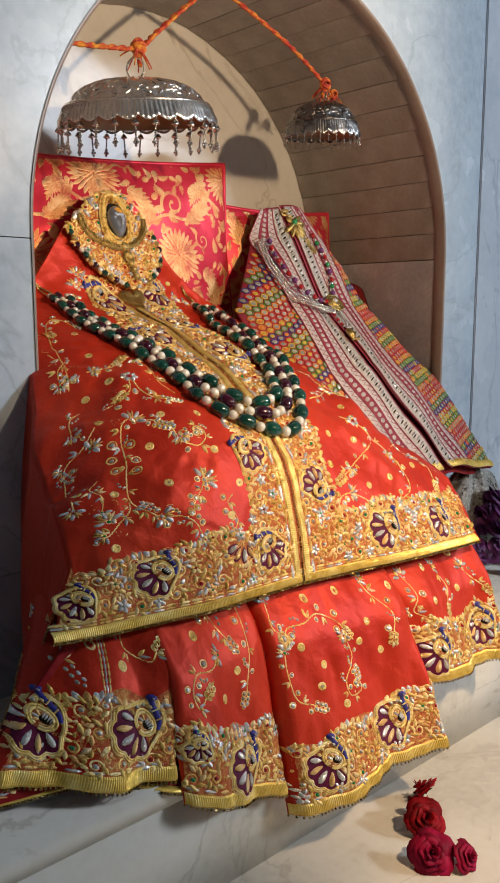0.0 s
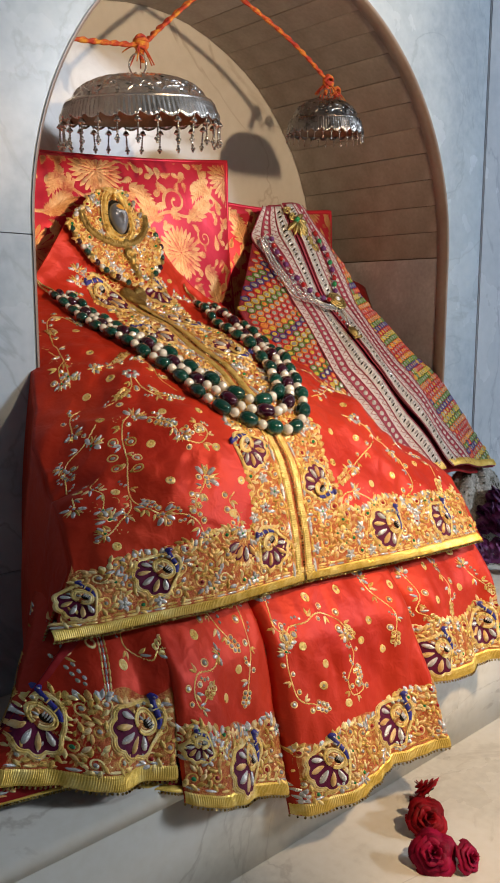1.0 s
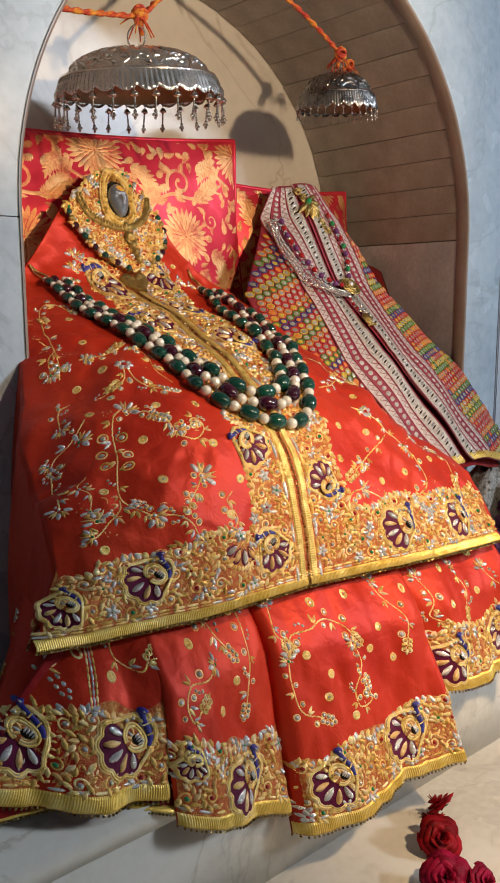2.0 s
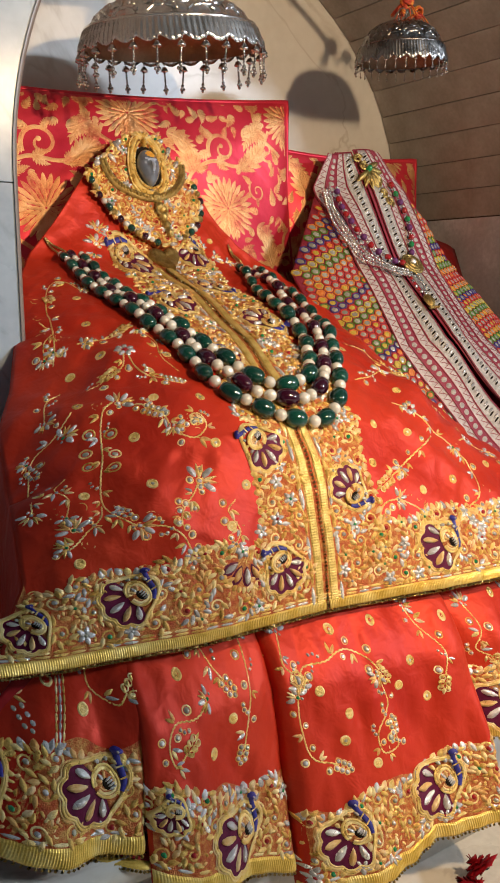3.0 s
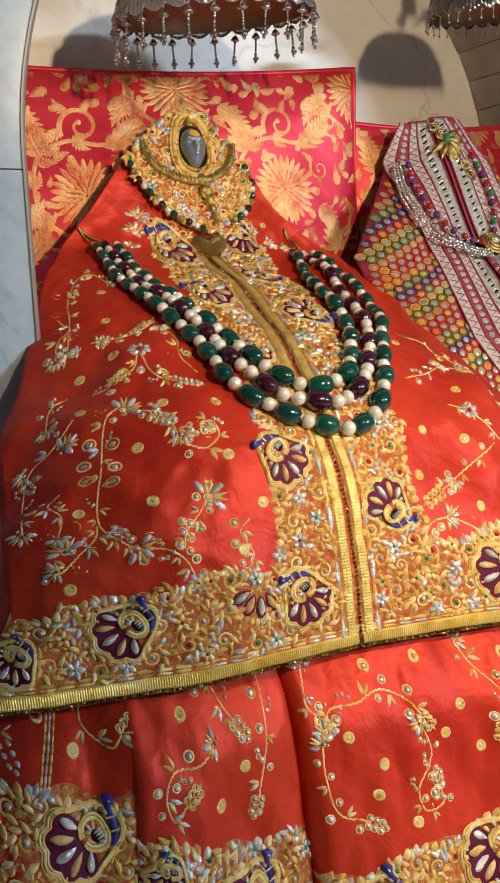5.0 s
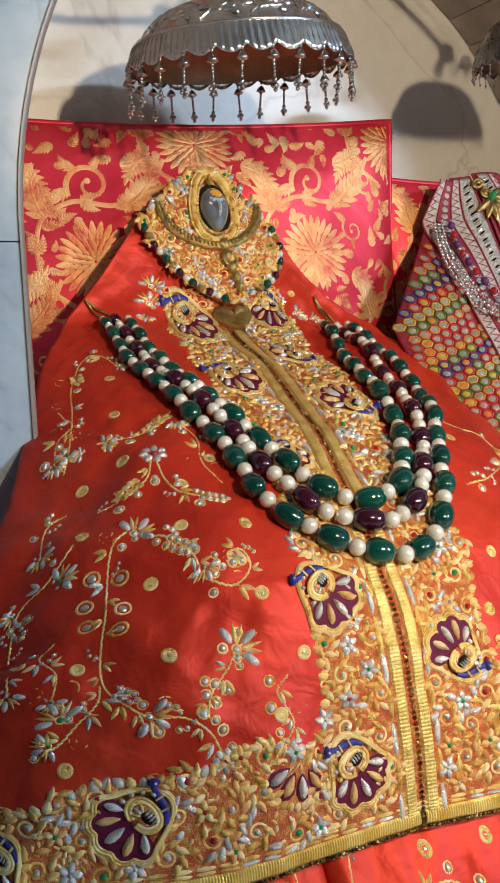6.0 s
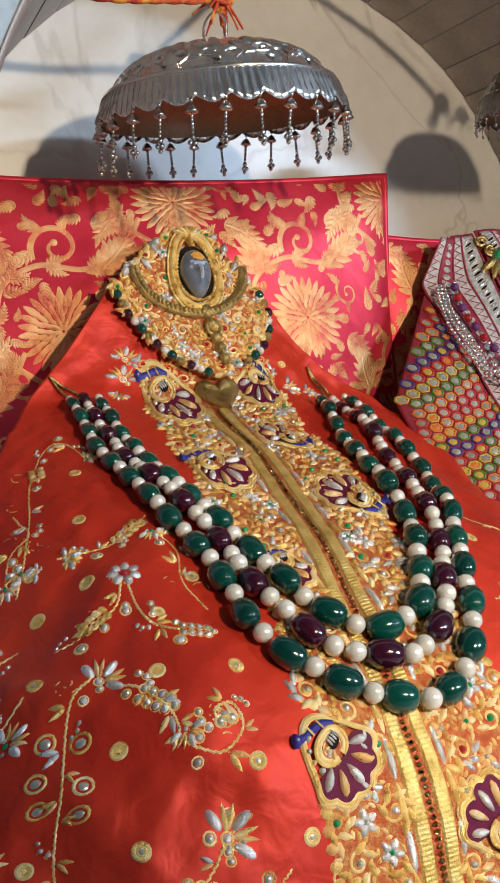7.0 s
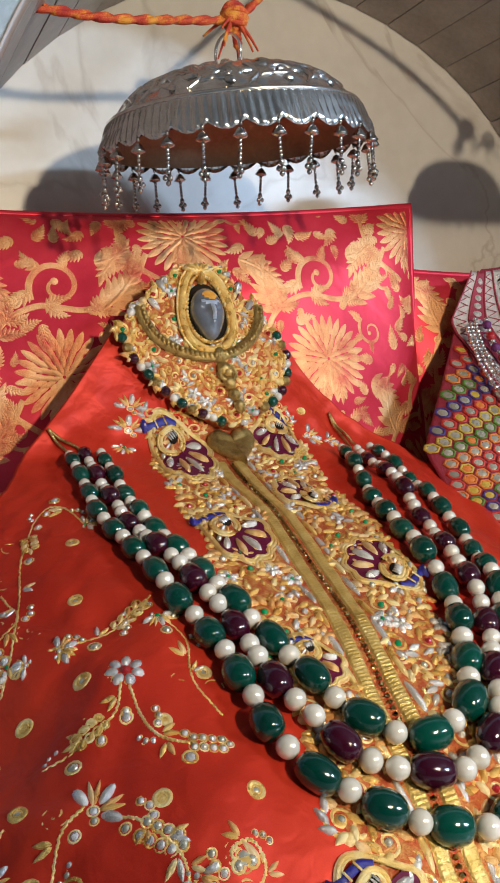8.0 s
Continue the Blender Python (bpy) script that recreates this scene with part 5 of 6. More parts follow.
# teardrop surround of the face
e = Stitch(THREADS)
for k, r, m in ((0.96, 0.0012, GOLD), (1.18, 0.0040, GOLD), (1.38, 0.0012, GOLD)):
    pts = [(0.798 + k * 0.0225 * math.sin(t) * (1 - 0.18 * math.cos(t)), 0.786 + k * 0.033 * (math.cos(t) if math.cos(t) < 0 else math.cos(t) * 1.22)) for t in np.linspace(0, 2 * math.pi, 56)[:-1]]
    e.cord(pts, r, m, 0.004, True, high=1.2)
    if k < 1.2:
        for p in pts:
            e.dome(p, 0, 0.0019, 0.0019, 0.003, GOLD, 0, 6, 0.005)
for a in np.linspace(0.5, 2.65, 6):
    e.dome((0.797 + 0.010 * math.cos(a), 0.826 + 0.012 * math.sin(a)), a, 0.010, 0.0028, 0.006, GOLD, 0.6, 8, 0.004)
e.dome((0.797, 0.822), 1.57, 0.008, 0.004, 0.010, GOLD, 0.5, 10, 0.004)
for sx in (-1, 1):
    for i in range(3):
        e.drop((0.797 + sx * (0.036 + 0.007 * i), 0.800 - 0.016 * i), 1.57 + sx * (-0.4 - 0.25 * i), 0.022, 0.005, SILVER, PURPLE, 0.005)
e.place("face_surround", lambda x, v2, h: jacket_at(x, v2, h + 0.0125), plaque, "beaded gold teardrop surround")
e = Stitch(THREADS)
crescent = [(0.794 + 0.064 * math.sin(t), 0.793 - 0.052 * math.cos(t)) for t in np.linspace(-1.55, 1.6, 40)]
e.cord(crescent, 0.0058, DARK, 0.002, high=0.9)
for p in crescent[1:-1]:
    e.dome(p, 0, 0.0022, 0.0034, 0.0035, DARK, 0, 7, 0.006)
for i in range(5):
    e.dome((0.803 + 0.003 * i, 0.742 - 0.015 * i), -1.35, 0.009, 0.0078 - 0.0006 * i, 0.006, DARK, 0.1, 10, 0.003)
e.ring((0.808, 0.722), 0.0085, 0.0020, DARK, 14, 0.006)
e.dome((0.808, 0.722), 0, 0.004, 0.004, 0.006, GOLD, 0, 8, 0.006)
e.place("crescent_brooch", lambda x, v2, h: jacket_at(x, v2, h + 0.0135), plaque, "antique gold crescent brooch with a drop")
heart = []
for t in np.linspace(0, 2 * math.pi, 40)[:-1]:
    heart.append((0.804 + 0.0235 * math.sin(t) ** 3, 0.632 + 0.0023 * (13 * math.cos(t) - 5 * math.cos(2 * t) - 2 * math.cos(3 * t) - math.cos(4 * t))))
v, f = [], []
for s, h in ((1.0, 0.002), (1.0, 0.006), (0.86, 0.0085), (0.5, 0.0095), (0.02, 0.010)):
    for p in heart:
        v.append(jacket_at(0.804 + s * (p[0] - 0.804), 0.632 + s * (p[1] - 0.632), h))
pydata("heart_pendant", v, grid_faces(len(heart), 5, True), M_ANTIQUE, plaque, "stamped antique gold heart pendant")
left_row = jacket_path([(0.708, 0.768), (0.722, 0.738), (0.742, 0.712), (0.765, 0.688), (0.795, 0.668), (0.812, 0.662)], 0.013)
right_row = jacket_path([(0.872, 0.768), (0.882, 0.740), (0.874, 0.712), (0.858, 0.690), (0.836, 0.676)], 0.013)
for row in (left_row, right_row):
    string(row, ["emerald", "gold", "garnet", "pearl"], lambda kind, t: (0.0105, 0.0105) if kind != "pearl" else (0.0085, 0.0085), plaque)

# shade of the gap round the face, laid in as a near-black disc
v = [jacket_at(0.798, 0.786, 0.0150)] + [jacket_at(0.798 + 0.0215 * math.sin(t), 0.784 + 0.0315 * math.cos(t), 0.0165) for t in np.linspace(0, 2 * math.pi, 33)[:-1]]
pydata("face_hollow", v, [(0, 1 + i, 1 + (i + 1) % 32) for i in range(32)], M_BLACKSHADE, plaque, "near-black disc painted as the shade behind the face")

# the small stone face, one plain shape
v, f, idx = [], [], []
n, m = 52, 44
for j in range(m):
    t = math.pi * j / (m - 1)
    for i in range(n):
        a = 2 * math.pi * i / n
        x, w, h = math.sin(t) * math.cos(a), math.cos(t), math.sin(t) * math.sin(a)
        narrow = 1 - 0.30 * max(0, -w)
        hh = 0.015 * max(h, -0.4)
        if h > 0:
            hh += 0.0075 * math.exp(-(x / 0.12) ** 2 - ((w + 0.10) / 0.26) ** 2) + 0.0022 * math.exp(-((abs(x) - 0.36) / 0.3) ** 2 - ((w - 0.26) / 0.07) ** 2) - 0.0030 * (math.exp(-((abs(x) - 0.38) / 0.16) ** 2 - ((w - 0.08) / 0.12) ** 2)) + 0.0014 * math.exp(-(x / 0.25) ** 2 - ((w + 0.52) / 0.08) ** 2)
        v.append(jacket_at(0.797 + 0.0180 * x * narrow, 0.782 + 0.0265 * w, 0.019 + hh))
f = grid_faces(n, m, True)
for q in f:
    c = np.mean([(k // n, k % n) for k in q], axis=0)
    t, a = math.pi * c[0] / (m - 1), 2 * math.pi * c[1] / n
    x, w, h = math.sin(t) * math.cos(a), math.cos(t), math.sin(t) * math.sin(a)
    # pale marks on nose and brows, their highlight put into the colour
    mark = h > 0 and ((abs(x) < 0.10 and -0.40 < w < 0.25) or (abs(x) < 0.52 and abs(w - 0.20 - 0.25 * abs(x)) < 0.075))
    idx.append(1 if h > 0 and ((x - 0.08) / 0.42) ** 2 + ((w - 0.60) / 0.20) ** 2 < 1 else 2 if mark else 0)
tagged(pydata("idol_face", v, f, [M_STONE, M_SAFFRON, M_PALEHIGHLIGHT], None, "", idx), "small polished grey stone face with saffron paste, pale marks and painted highlights", "idol")


# ---- hanging silver canopies ----
def tassel_mesh(scale):
    v, f = [], []

    def add(prof, dz, n=8, dx=0.0, dy=0.0):
        k = len(v)
        a, b = lathe(prof, n)
        v.extend((p[0] + dx, p[1] + dy, p[2] + dz) for p in a)
        f.extend(tuple(k + i for i in q) for q in b)
    add([(0.0006, 0.004), (0.0016, 0.002), (0.0016, 0), (0.0006, -0.001)], 0.0)
    add([(0.0008, 0.006), (0.0032, 0.0045), (0.0060, 0.0), (0.0062, -0.0012), (0.002, -0.003), (0.0004, -0.003)], -0.008)
    for i in range(5):
        add([(0.0003, 0.0022), (0.0016, 0.001), (0.0016, -0.001), (0.0003, -0.0022)], -0.0125 - 0.0033 * i, 6)
    add([(0.0004, 0.003), (0.0022, 0.0015), (0.0026, -0.0012), (0.0008, -0.003)], -0.0305)
    for a in range(3):
        add([(0.0003, 0.0026), (0.0021, 0.0008), (0.0023, -0.001), (0.0003, -0.0026)], -0.0355, 7, 0.0026 * math.cos(a * 2.1), 0.0026 * math.sin(a * 2.1))
    add([(0.0003, 0.0026), (0.0021, 0.0008), (0.0023, -0.001), (0.0003, -0.0026)], -0.0395, 7)
    me = bpy.data.meshes.new("tassel")
    me.from_pydata([(p[0] * scale, p[1] * scale, p[2] * scale) for p in v], [], f)
    me.polygons.foreach_set("use_smooth", [True] * len(me.polygons))
    return me


def canopy(place, tilt, radius, height, tassels, scale, material, label, lobes=26):
    root = thing("hanging_canopy", place, label, "canopy", "hanging silver canopies")
    base = Matrix.Translation(place) @ tilt
    prof = [(1.0, 0.0), (1.01, 0.03), (1.0, 0.08), (0.965, 0.20), (0.94, 0.32), (0.925, 0.36), (0.90, 0.36), (0.885, 0.40), (0.86, 0.42), (0.845, 0.47), (0.80, 0.58), (0.70, 0.74), (0.54, 0.87), (0.34, 0.955), (0.15, 0.985), (0.06, 1.0), (0.0001, 1.0)]
    n = lobes * 16
    v, f = [], []
    for k, (r, z) in enumerate(prof):
        for i in range(n):
            a = 2 * math.pi * i / n
            rr, zz = r, z
            if k < 3:
                zz = z - 0.10 * abs(math.cos(a * lobes / 2))
            if 1 <= k <= 4:
                rr *= 1 + 0.011 * math.cos(a * lobes * 4 + 0.9 * k)
            if 9 <= k <= 13:
                # worked leaves round the crown
                rr *= 1 + 0.018 * math.sin(a * 13 + 2.2 * math.sin(k * 1.3)) * math.sin((k - 8) * 0.55) + 0.010 * math.sin(a * 39 + 1.7 * k)
                zz += 0.018 * math.cos(a * 26 + k)
            v.append(base @ Vector((radius * rr * math.cos(a), radius * rr * math.sin(a), height * zz)))
    pydata("dome", v, grid_faces(n, len(prof), True), material, root)
    e = Stitch([material])
    lr = [0.845, 0.80, 0.70, 0.54, 0.34]
    lz = [0.47, 0.58, 0.74, 0.87, 0.955]

    def crown(a, s, h):
        rr, zz = np.interp(s, np.linspace(0, 1, 5), lr), np.interp(s, np.linspace(0, 1, 5), lz)
        out = [base @ Vector((radius * x * math.cos(t) + h1 * 0.6 * math.cos(t), radius * x * math.sin(t) + h1 * 0.6 * math.sin(t), height * z + h1)) for t, x, z, h1 in zip(a, rr, zz, h * radius)]
        return [np.array([o[k] for o in out]) for k in range(3)]
    for i in range(13):
        a0 = 2 * math.pi * i / 13
        e.curl((a0, 0.32), 0.5, 0.15, 0.018, 0, 1.5, 1 if i % 2 else -1)
        for w in range(5):
            e.dome((a0 + 0.17 * math.cos(w * 1.25), 0.36 + 0.24 * math.sin(w * 1.25)), w * 1.25, 0.085, 0.045, 0.016, 0, 0.6, 8)
        e.cord(smooth_line([(a0 + 0.2, 0.02), (a0 + 0.28, 0.3), (a0 + 0.2, 0.6), (a0 + 0.3, 0.95)], 6), 0.014, 0)
        e.dome((a0, 0.78), 1.57, 0.16, 0.07, 0.016, 0, 0.6, 8)
    e.place("raised_leafwork", crown, root, "raised leafwork")
    inner = [(0.985, 0.0), (0.95, 0.28), (0.86, 0.38), (0.78, 0.54), (0.52, 0.82), (0.0001, 0.95)]
    v = []
    for r, z in inner:
        for i in range(64):
            a = 2 * math.pi * i / 64
            v.append(base @ Vector((radius * r * math.cos(a) * 0.985, radius * r * math.sin(a) * 0.985, height * (z - 0.01))))
    pydata("lining", v, grid_faces(64, len(inner), True), M_COPPER, root, "dark tarnished copper inside")
    v, f = tube3([base @ Vector((radius * 0.915 * math.cos(t), radius * 0.915 * math.sin(t), height * 0.365)) for t in np.linspace(0, 2 * math.pi, 97)], radius * 0.018, 6)
    pydata("ridge", v, f, material, root)
    v, f = tube3([base @ Vector((0, radius * 0.13 * math.cos(t), height + radius * 0.12 + radius * 0.13 * math.sin(t))) for t in np.linspace(0, 2 * math.pi, 33)], radius * 0.011, 8)
    pydata("ring", v, f, material, root, "thin wire ring")
    me = tassel_mesh(scale)
    me.materials.append(M_TASSEL)
    for i in range(tassels):
        a = 2 * math.pi * (i + 0.35) / tassels
        p = base @ Vector((radius * 1.0 * math.cos(a), radius * 1.0 * math.sin(a), -0.06 * height))
        ob = new("tassel", me)
        ob.matrix_world = Matrix.Translation(p) @ pose(0, 0, 0, rng.uniform(-5, 5), rng.uniform(-5, 5), rng.uniform(0, 360))
        finish(ob, root)
    return root


BIG, SMALL = Vector((0.816, 1.150, 0.983)), Vector((1.185, 1.088, 1.005))
canopy(BIG, pose(0, 0, 0, 2, -6.5, 20), 0.126, 0.066, 26, 1.0, M_METAL, "large domed silver canopy with bell tassels, hung on orange cord")
canopy(SMALL, pose(0, 0, 0, 3, -3, 0), 0.070, 0.058, 30, 0.36, M_METALDARK, "small tarnished silver canopy with short tassels", 24)


# ---- orange sacred cords ----
def cord(name, pts, r, label):
    """A two-ply twisted cord."""
    root = thing(name, tuple(pts[0]), label, "rope", "orange ropes")
    l = smooth_line(pts, 14)
    for ply in range(2):
        path = []
        for i, p in enumerate(l):
            t = i * 0.75 + ply * math.pi
            path.append((p[0] + 0.55 * r * math.cos(t), p[1] + 0.55 * r * math.sin(t), p[2] + 0.55 * r * math.sin(t + 0.8)))
        v, f = tube3(path, r * 0.62, 7)
        pydata("ply", v, f, M_CORD, root)
    return root


def knot(place, s, label, ends=7, seed=1):
    root = thing("rope_knot", place, label, "cord")
    q = random.Random(seed)
    for i in range(6):
        c = Vector(place)
        a0, tiltv = q.uniform(0, 6), q.uniform(-0.9, 0.9)
        path = []
        for t in np.linspace(0, 2 * math.pi, 22):
            path.append(c + Vector((s * 0.55 * math.cos(t + a0) + q.uniform(-1, 1) * 0.0004, s * 0.45 * math.sin(t + a0) * math.cos(tiltv + i), s * 0.6 * math.sin(t + a0) * math.sin(tiltv + i))))
        v, f = tube3(path, s * 0.14, 7)
        pydata("loop", v, f, M_CORD, root)
    for i in range(ends):
        d = Vector((q.uniform(-1, 1), q.uniform(-0.6, 0.6), q.uniform(-1.3, 0.1))).normalized()
        path = [Vector(place) + d * (s * 1.5 * t) + Vector((0, 0, -0.5 * s * t * t)) for t in np.linspace(0, 1, 7)]
        v, f = tube3(path, [s * 0.10 * (1 - 0.55 * t) for t in np.linspace(0, 1, 7)], 6)
        pydata("loose_end", v, f, M_CORD, root)
    return root


HOOK = (0.962, 1.13, 1.222)
BIGTOP = (0.818, 1.148, 1.098)
SMALLTOP = (1.200, 1.095, 1.098)
cord("orange_rope", [(0.640, 1.16, 1.085), (0.70, 1.155, 1.083), (0.76, 1.15, 1.088), BIGTOP, (0.85, 1.145, 1.125), (0.905, 1.138, 1.175), HOOK], 0.0048, "twisted orange sacred cord holding the large canopy")
cord("orange_rope", [HOOK, (1.03, 1.125, 1.198), (1.11, 1.115, 1.162), (1.16, 1.105, 1.130), SMALLTOP], 0.0040, "twisted orange sacred cord holding the small canopy")
cord("orange_rope", [(0.818, 1.148, 1.098), (0.820, 1.149, 1.085), (0.822, 1.150, 1.072)], 0.0040, "short orange cord tied to the canopy ring")
cord("orange_rope", [(1.200, 1.095, 1.098), (1.193, 1.092, 1.085), (1.186, 1.089, 1.072)], 0.0032, "short orange cord tied to the small ring")
knot(BIGTOP, 0.020, "bulky orange cord knot with frayed ends", 8, 3)
knot(SMALLTOP, 0.018, "orange cord knot with frayed ends", 9, 5)
knot((1.235, 1.105, 1.088), 0.014, "orange cord knot with hanging ends", 9, 8)
hook = thing("ceiling_hook", (HOOK[0], HOOK[1], 1.20), "small dark iron hook in the vault", "hook")
v, f = tube3([(HOOK[0], HOOK[1], 1.25), (HOOK[0], HOOK[1], 1.232), (HOOK[0] + 0.006, HOOK[1], 1.220), (HOOK[0], HOOK[1], 1.212), (HOOK[0] - 0.007, HOOK[1], 1.219)], 0.0032, 8)
pydata("shank", v, f, M_METALDARK, hook)
hook2 = thing("ceiling_hook", (0.632, 1.16, 1.085), "small dark iron hook in the vault", "hook")
v, f = tube3([(0.600, 1.16, 1.10), (0.622, 1.16, 1.090), (0.636, 1.16, 1.080), (0.644, 1.16, 1.088)], 0.0032, 8)
pydata("shank", v, f, M_METALDARK, hook2)


# ---- the second idol's robe with mirror work ----
FV = np.array([0, 0.13, 0.22, 0.393, 0.617])
FY = np.array([0.87, 0.93, 0.98, 1.10, 1.215])
FZ = np.array([0.385, 0.50, 0.575, 0.70, 0.892])


def slit(v):
    return np.interp(v, [0, 0.12, 0.23, 0.356, 0.476, 0.617], [1.305, 1.246, 1.205, 1.205, 1.200, 1.195])


ROBE_L = ([0, 0.22, 0.393, 0.52, 0.617], [1.10, 1.034, 1.022, 1.108, 1.162])
ROBE_R = ([0, 0.22, 0.393, 0.52, 0.617], [1.490, 1.450, 1.370, 1.295, 1.240])
def robe_at(x, v, h=0.0):
    x, v = np.asarray(x, float), np.asarray(v, float)
    y, z = (np.interp(v - 0.02, FV, FY) + 2 * np.interp(v, FV, FY) + np.interp(v + 0.02, FV, FY)) / 4, (np.interp(v - 0.02, FV, FZ) + 2 * np.interp(v, FV, FZ) + np.interp(v + 0.02, FV, FZ)) / 4
    xc = np.interp(v, [0, 0.22, 0.393, 0.617], [1.30, 1.22, 1.18, 1.195])
    d = 0.9 * (x - xc) ** 2 - 0.003 * np.sin(30 * x + 14 * v) - 0.0025 * np.sin(52 * x - 20 * v)
    wrap = 0.034 * np.clip((np.interp(v, *ROBE_L) + 0.075 - x) / 0.075, 0, 1.1) ** 2 * np.clip((v - 0.2) / 0.1, 0, 1) * np.clip((0.60 - v) / 0.08, 0, 1)  # turns back at its left edge
    return x, y + wrap + 0.55 * d - 0.75 * h, z - 0.8 * d + 0.65 * h


robe = thing("mirrorwork_robe", (1.25, 1.0, 0.4), "multicoloured mirror-work robe with silver and maroon bands on a second idol", "garment")


def robe_left(u, v, h=0.0):
    a, b = np.interp(v, *ROBE_L), slit(v) - 0.010 * np.clip(1 - v / 0.3, 0, 1)
    return robe_at(a + (b - a) * u, v, h)


def robe_right(u, v, h=0.0):
    a, b = slit(v) + 0.012 * np.clip(1 - v / 0.3, 0, 1), np.interp(v, *ROBE_R)
    return robe_at(a + (b - a) * u, v, h + 0.004)


left_panel = sheet("left_panel", robe_left, np.linspace(0, 1, 60), np.linspace(0, 0.617, 80), M_MARoon, robe)
right_panel = sheet("right_panel", robe_right, np.linspace(0, 1, 60), np.linspace(0, 0.617, 80), M_MARoon, robe)
sheet("lining", lambda u, v: robe_at(1.12 + 0.33 * u + 0.0 * v, v, -0.02), np.linspace(0, 1, 20), np.linspace(0.0, 0.5, 30), M_SILK_DARK, robe, "dark maroon lining seen in the opening")
sheet("side_fall", lambda s, v: (np.interp(v, *ROBE_R) + 0.01 * s, robe_at(np.interp(v, *ROBE_R), v)[1] + 0.10 * s, robe_at(np.interp(v, *ROBE_R), v)[2] - 0.02 * s), np.linspace(0, 1, 10), np.linspace(0, 0.617, 40), M_MARoon, robe)


def band(name, off0, off1, side, material, h, label, panel):
    sheet(name, lambda u, v: robe_at(slit(v) + side * (off0 + (off1 - off0) * u) * np.interp(v, [0, 0.3, 0.54, 0.617], [1.12, 1.12, 1.05, 0.58]), v, h), np.linspace(0, 1, 8), np.linspace(0.004, 0.61, 110), material, panel, label, 0.001)


for side, panel, hh in ((-1, left_panel, 0.002), (1, right_panel, 0.006)):
    band("lace_band", 0.006, 0.034, side, M_LACE, hh + 0.001, "silver-grey lace band with dark dashes", panel)
    band("zigzag_band", 0.034, 0.050, side, M_PALECLOTH, hh + 0.0005, "pale band with a maroon zigzag", panel)
    band("maroon_band", 0.050, 0.067, side, M_MARoon, hh + 0.001, "maroon band with a row of mirrors", panel)
    band("zigzag_band", 0.067, 0.083, side, M_PALECLOTH, hh + 0.0005, "pale band with a maroon zigzag", panel)
    e = Stitch([M_LACE, M_MIRROR, M_MARoon, M_GOLD, M_BLACKSHADE, M_SILVER])
    for n, v0 in enumerate(np.arange(0.01, 0.60, 0.011)):
        w = np.interp(v0, [0, 0.3, 0.54, 0.617], [1.12, 1.12, 1.05, 0.58])
        e.dome((slit(v0) + side * 0.021 * w, v0), 0.5, 0.0060, 0.0016, 0.0012, 4, 0, 7)
        e.dome((slit(v0) + side * 0.021 * w, v0 + 0.0055), 0.5, 0.0060, 0.0022, 0.0022, 5, 0, 7)
        e.dome((slit(v0) + side * 0.0585 * w, v0), 0, 0.0044 * w, 0.0044, 0.0010, 0, 0, 9)
        for a, b in ((0.037, 0.047), (0.070, 0.080)):
            z1, z2 = slit(v0) + side * a * w, slit(v0) + side * b * w
            e.cord([(z1, v0), (z2, v0 + 0.0055), (z1, v0 + 0.011)], 0.0006, 2)
    for off in (0.006, 0.034, 0.050, 0.067, 0.083):
        e.cord([(slit(v0) + side * off * np.interp(v0, [0, 0.3, 0.54, 0.617], [1.12, 1.12, 1.05, 0.58]), v0) for v0 in np.linspace(0.004, 0.61, 90)], 0.0011, 2)
    e.place("band_stitching", lambda x, v, h, hh=hh: robe_at(x, v, h + hh + 0.0018), panel, "zigzag stitches and mirrors", "stuff")
RAINBOW = [mat("thread_red", [(0.42, 0.02, 0.015), (0.55, 0.05, 0.03)], 0.55, scale=200, bump=0.4), mat("thread_green", [(0.06, 0.14, 0.015), (0.12, 0.24, 0.03)], 0.55, scale=200, bump=0.4),
           mat("thread_yellow", [(0.44, 0.31, 0.03), (0.56, 0.42, 0.06)], 0.55, scale=200, bump=0.4), mat("thread_blue", [(0.03, 0.02, 0.12), (0.07, 0.04, 0.22)], 0.55, scale=200, bump=0.4),
           mat("thread_orange", [(0.55, 0.14, 0.02), (0.68, 0.24, 0.04)], 0.55, scale=200, bump=0.4), mat("dark_mirror", [(0.34, 0.34, 0.28), (0.54, 0.53, 0.45)], 0.25, 0.3, scale=100, bump=0.05, island=0.5)]
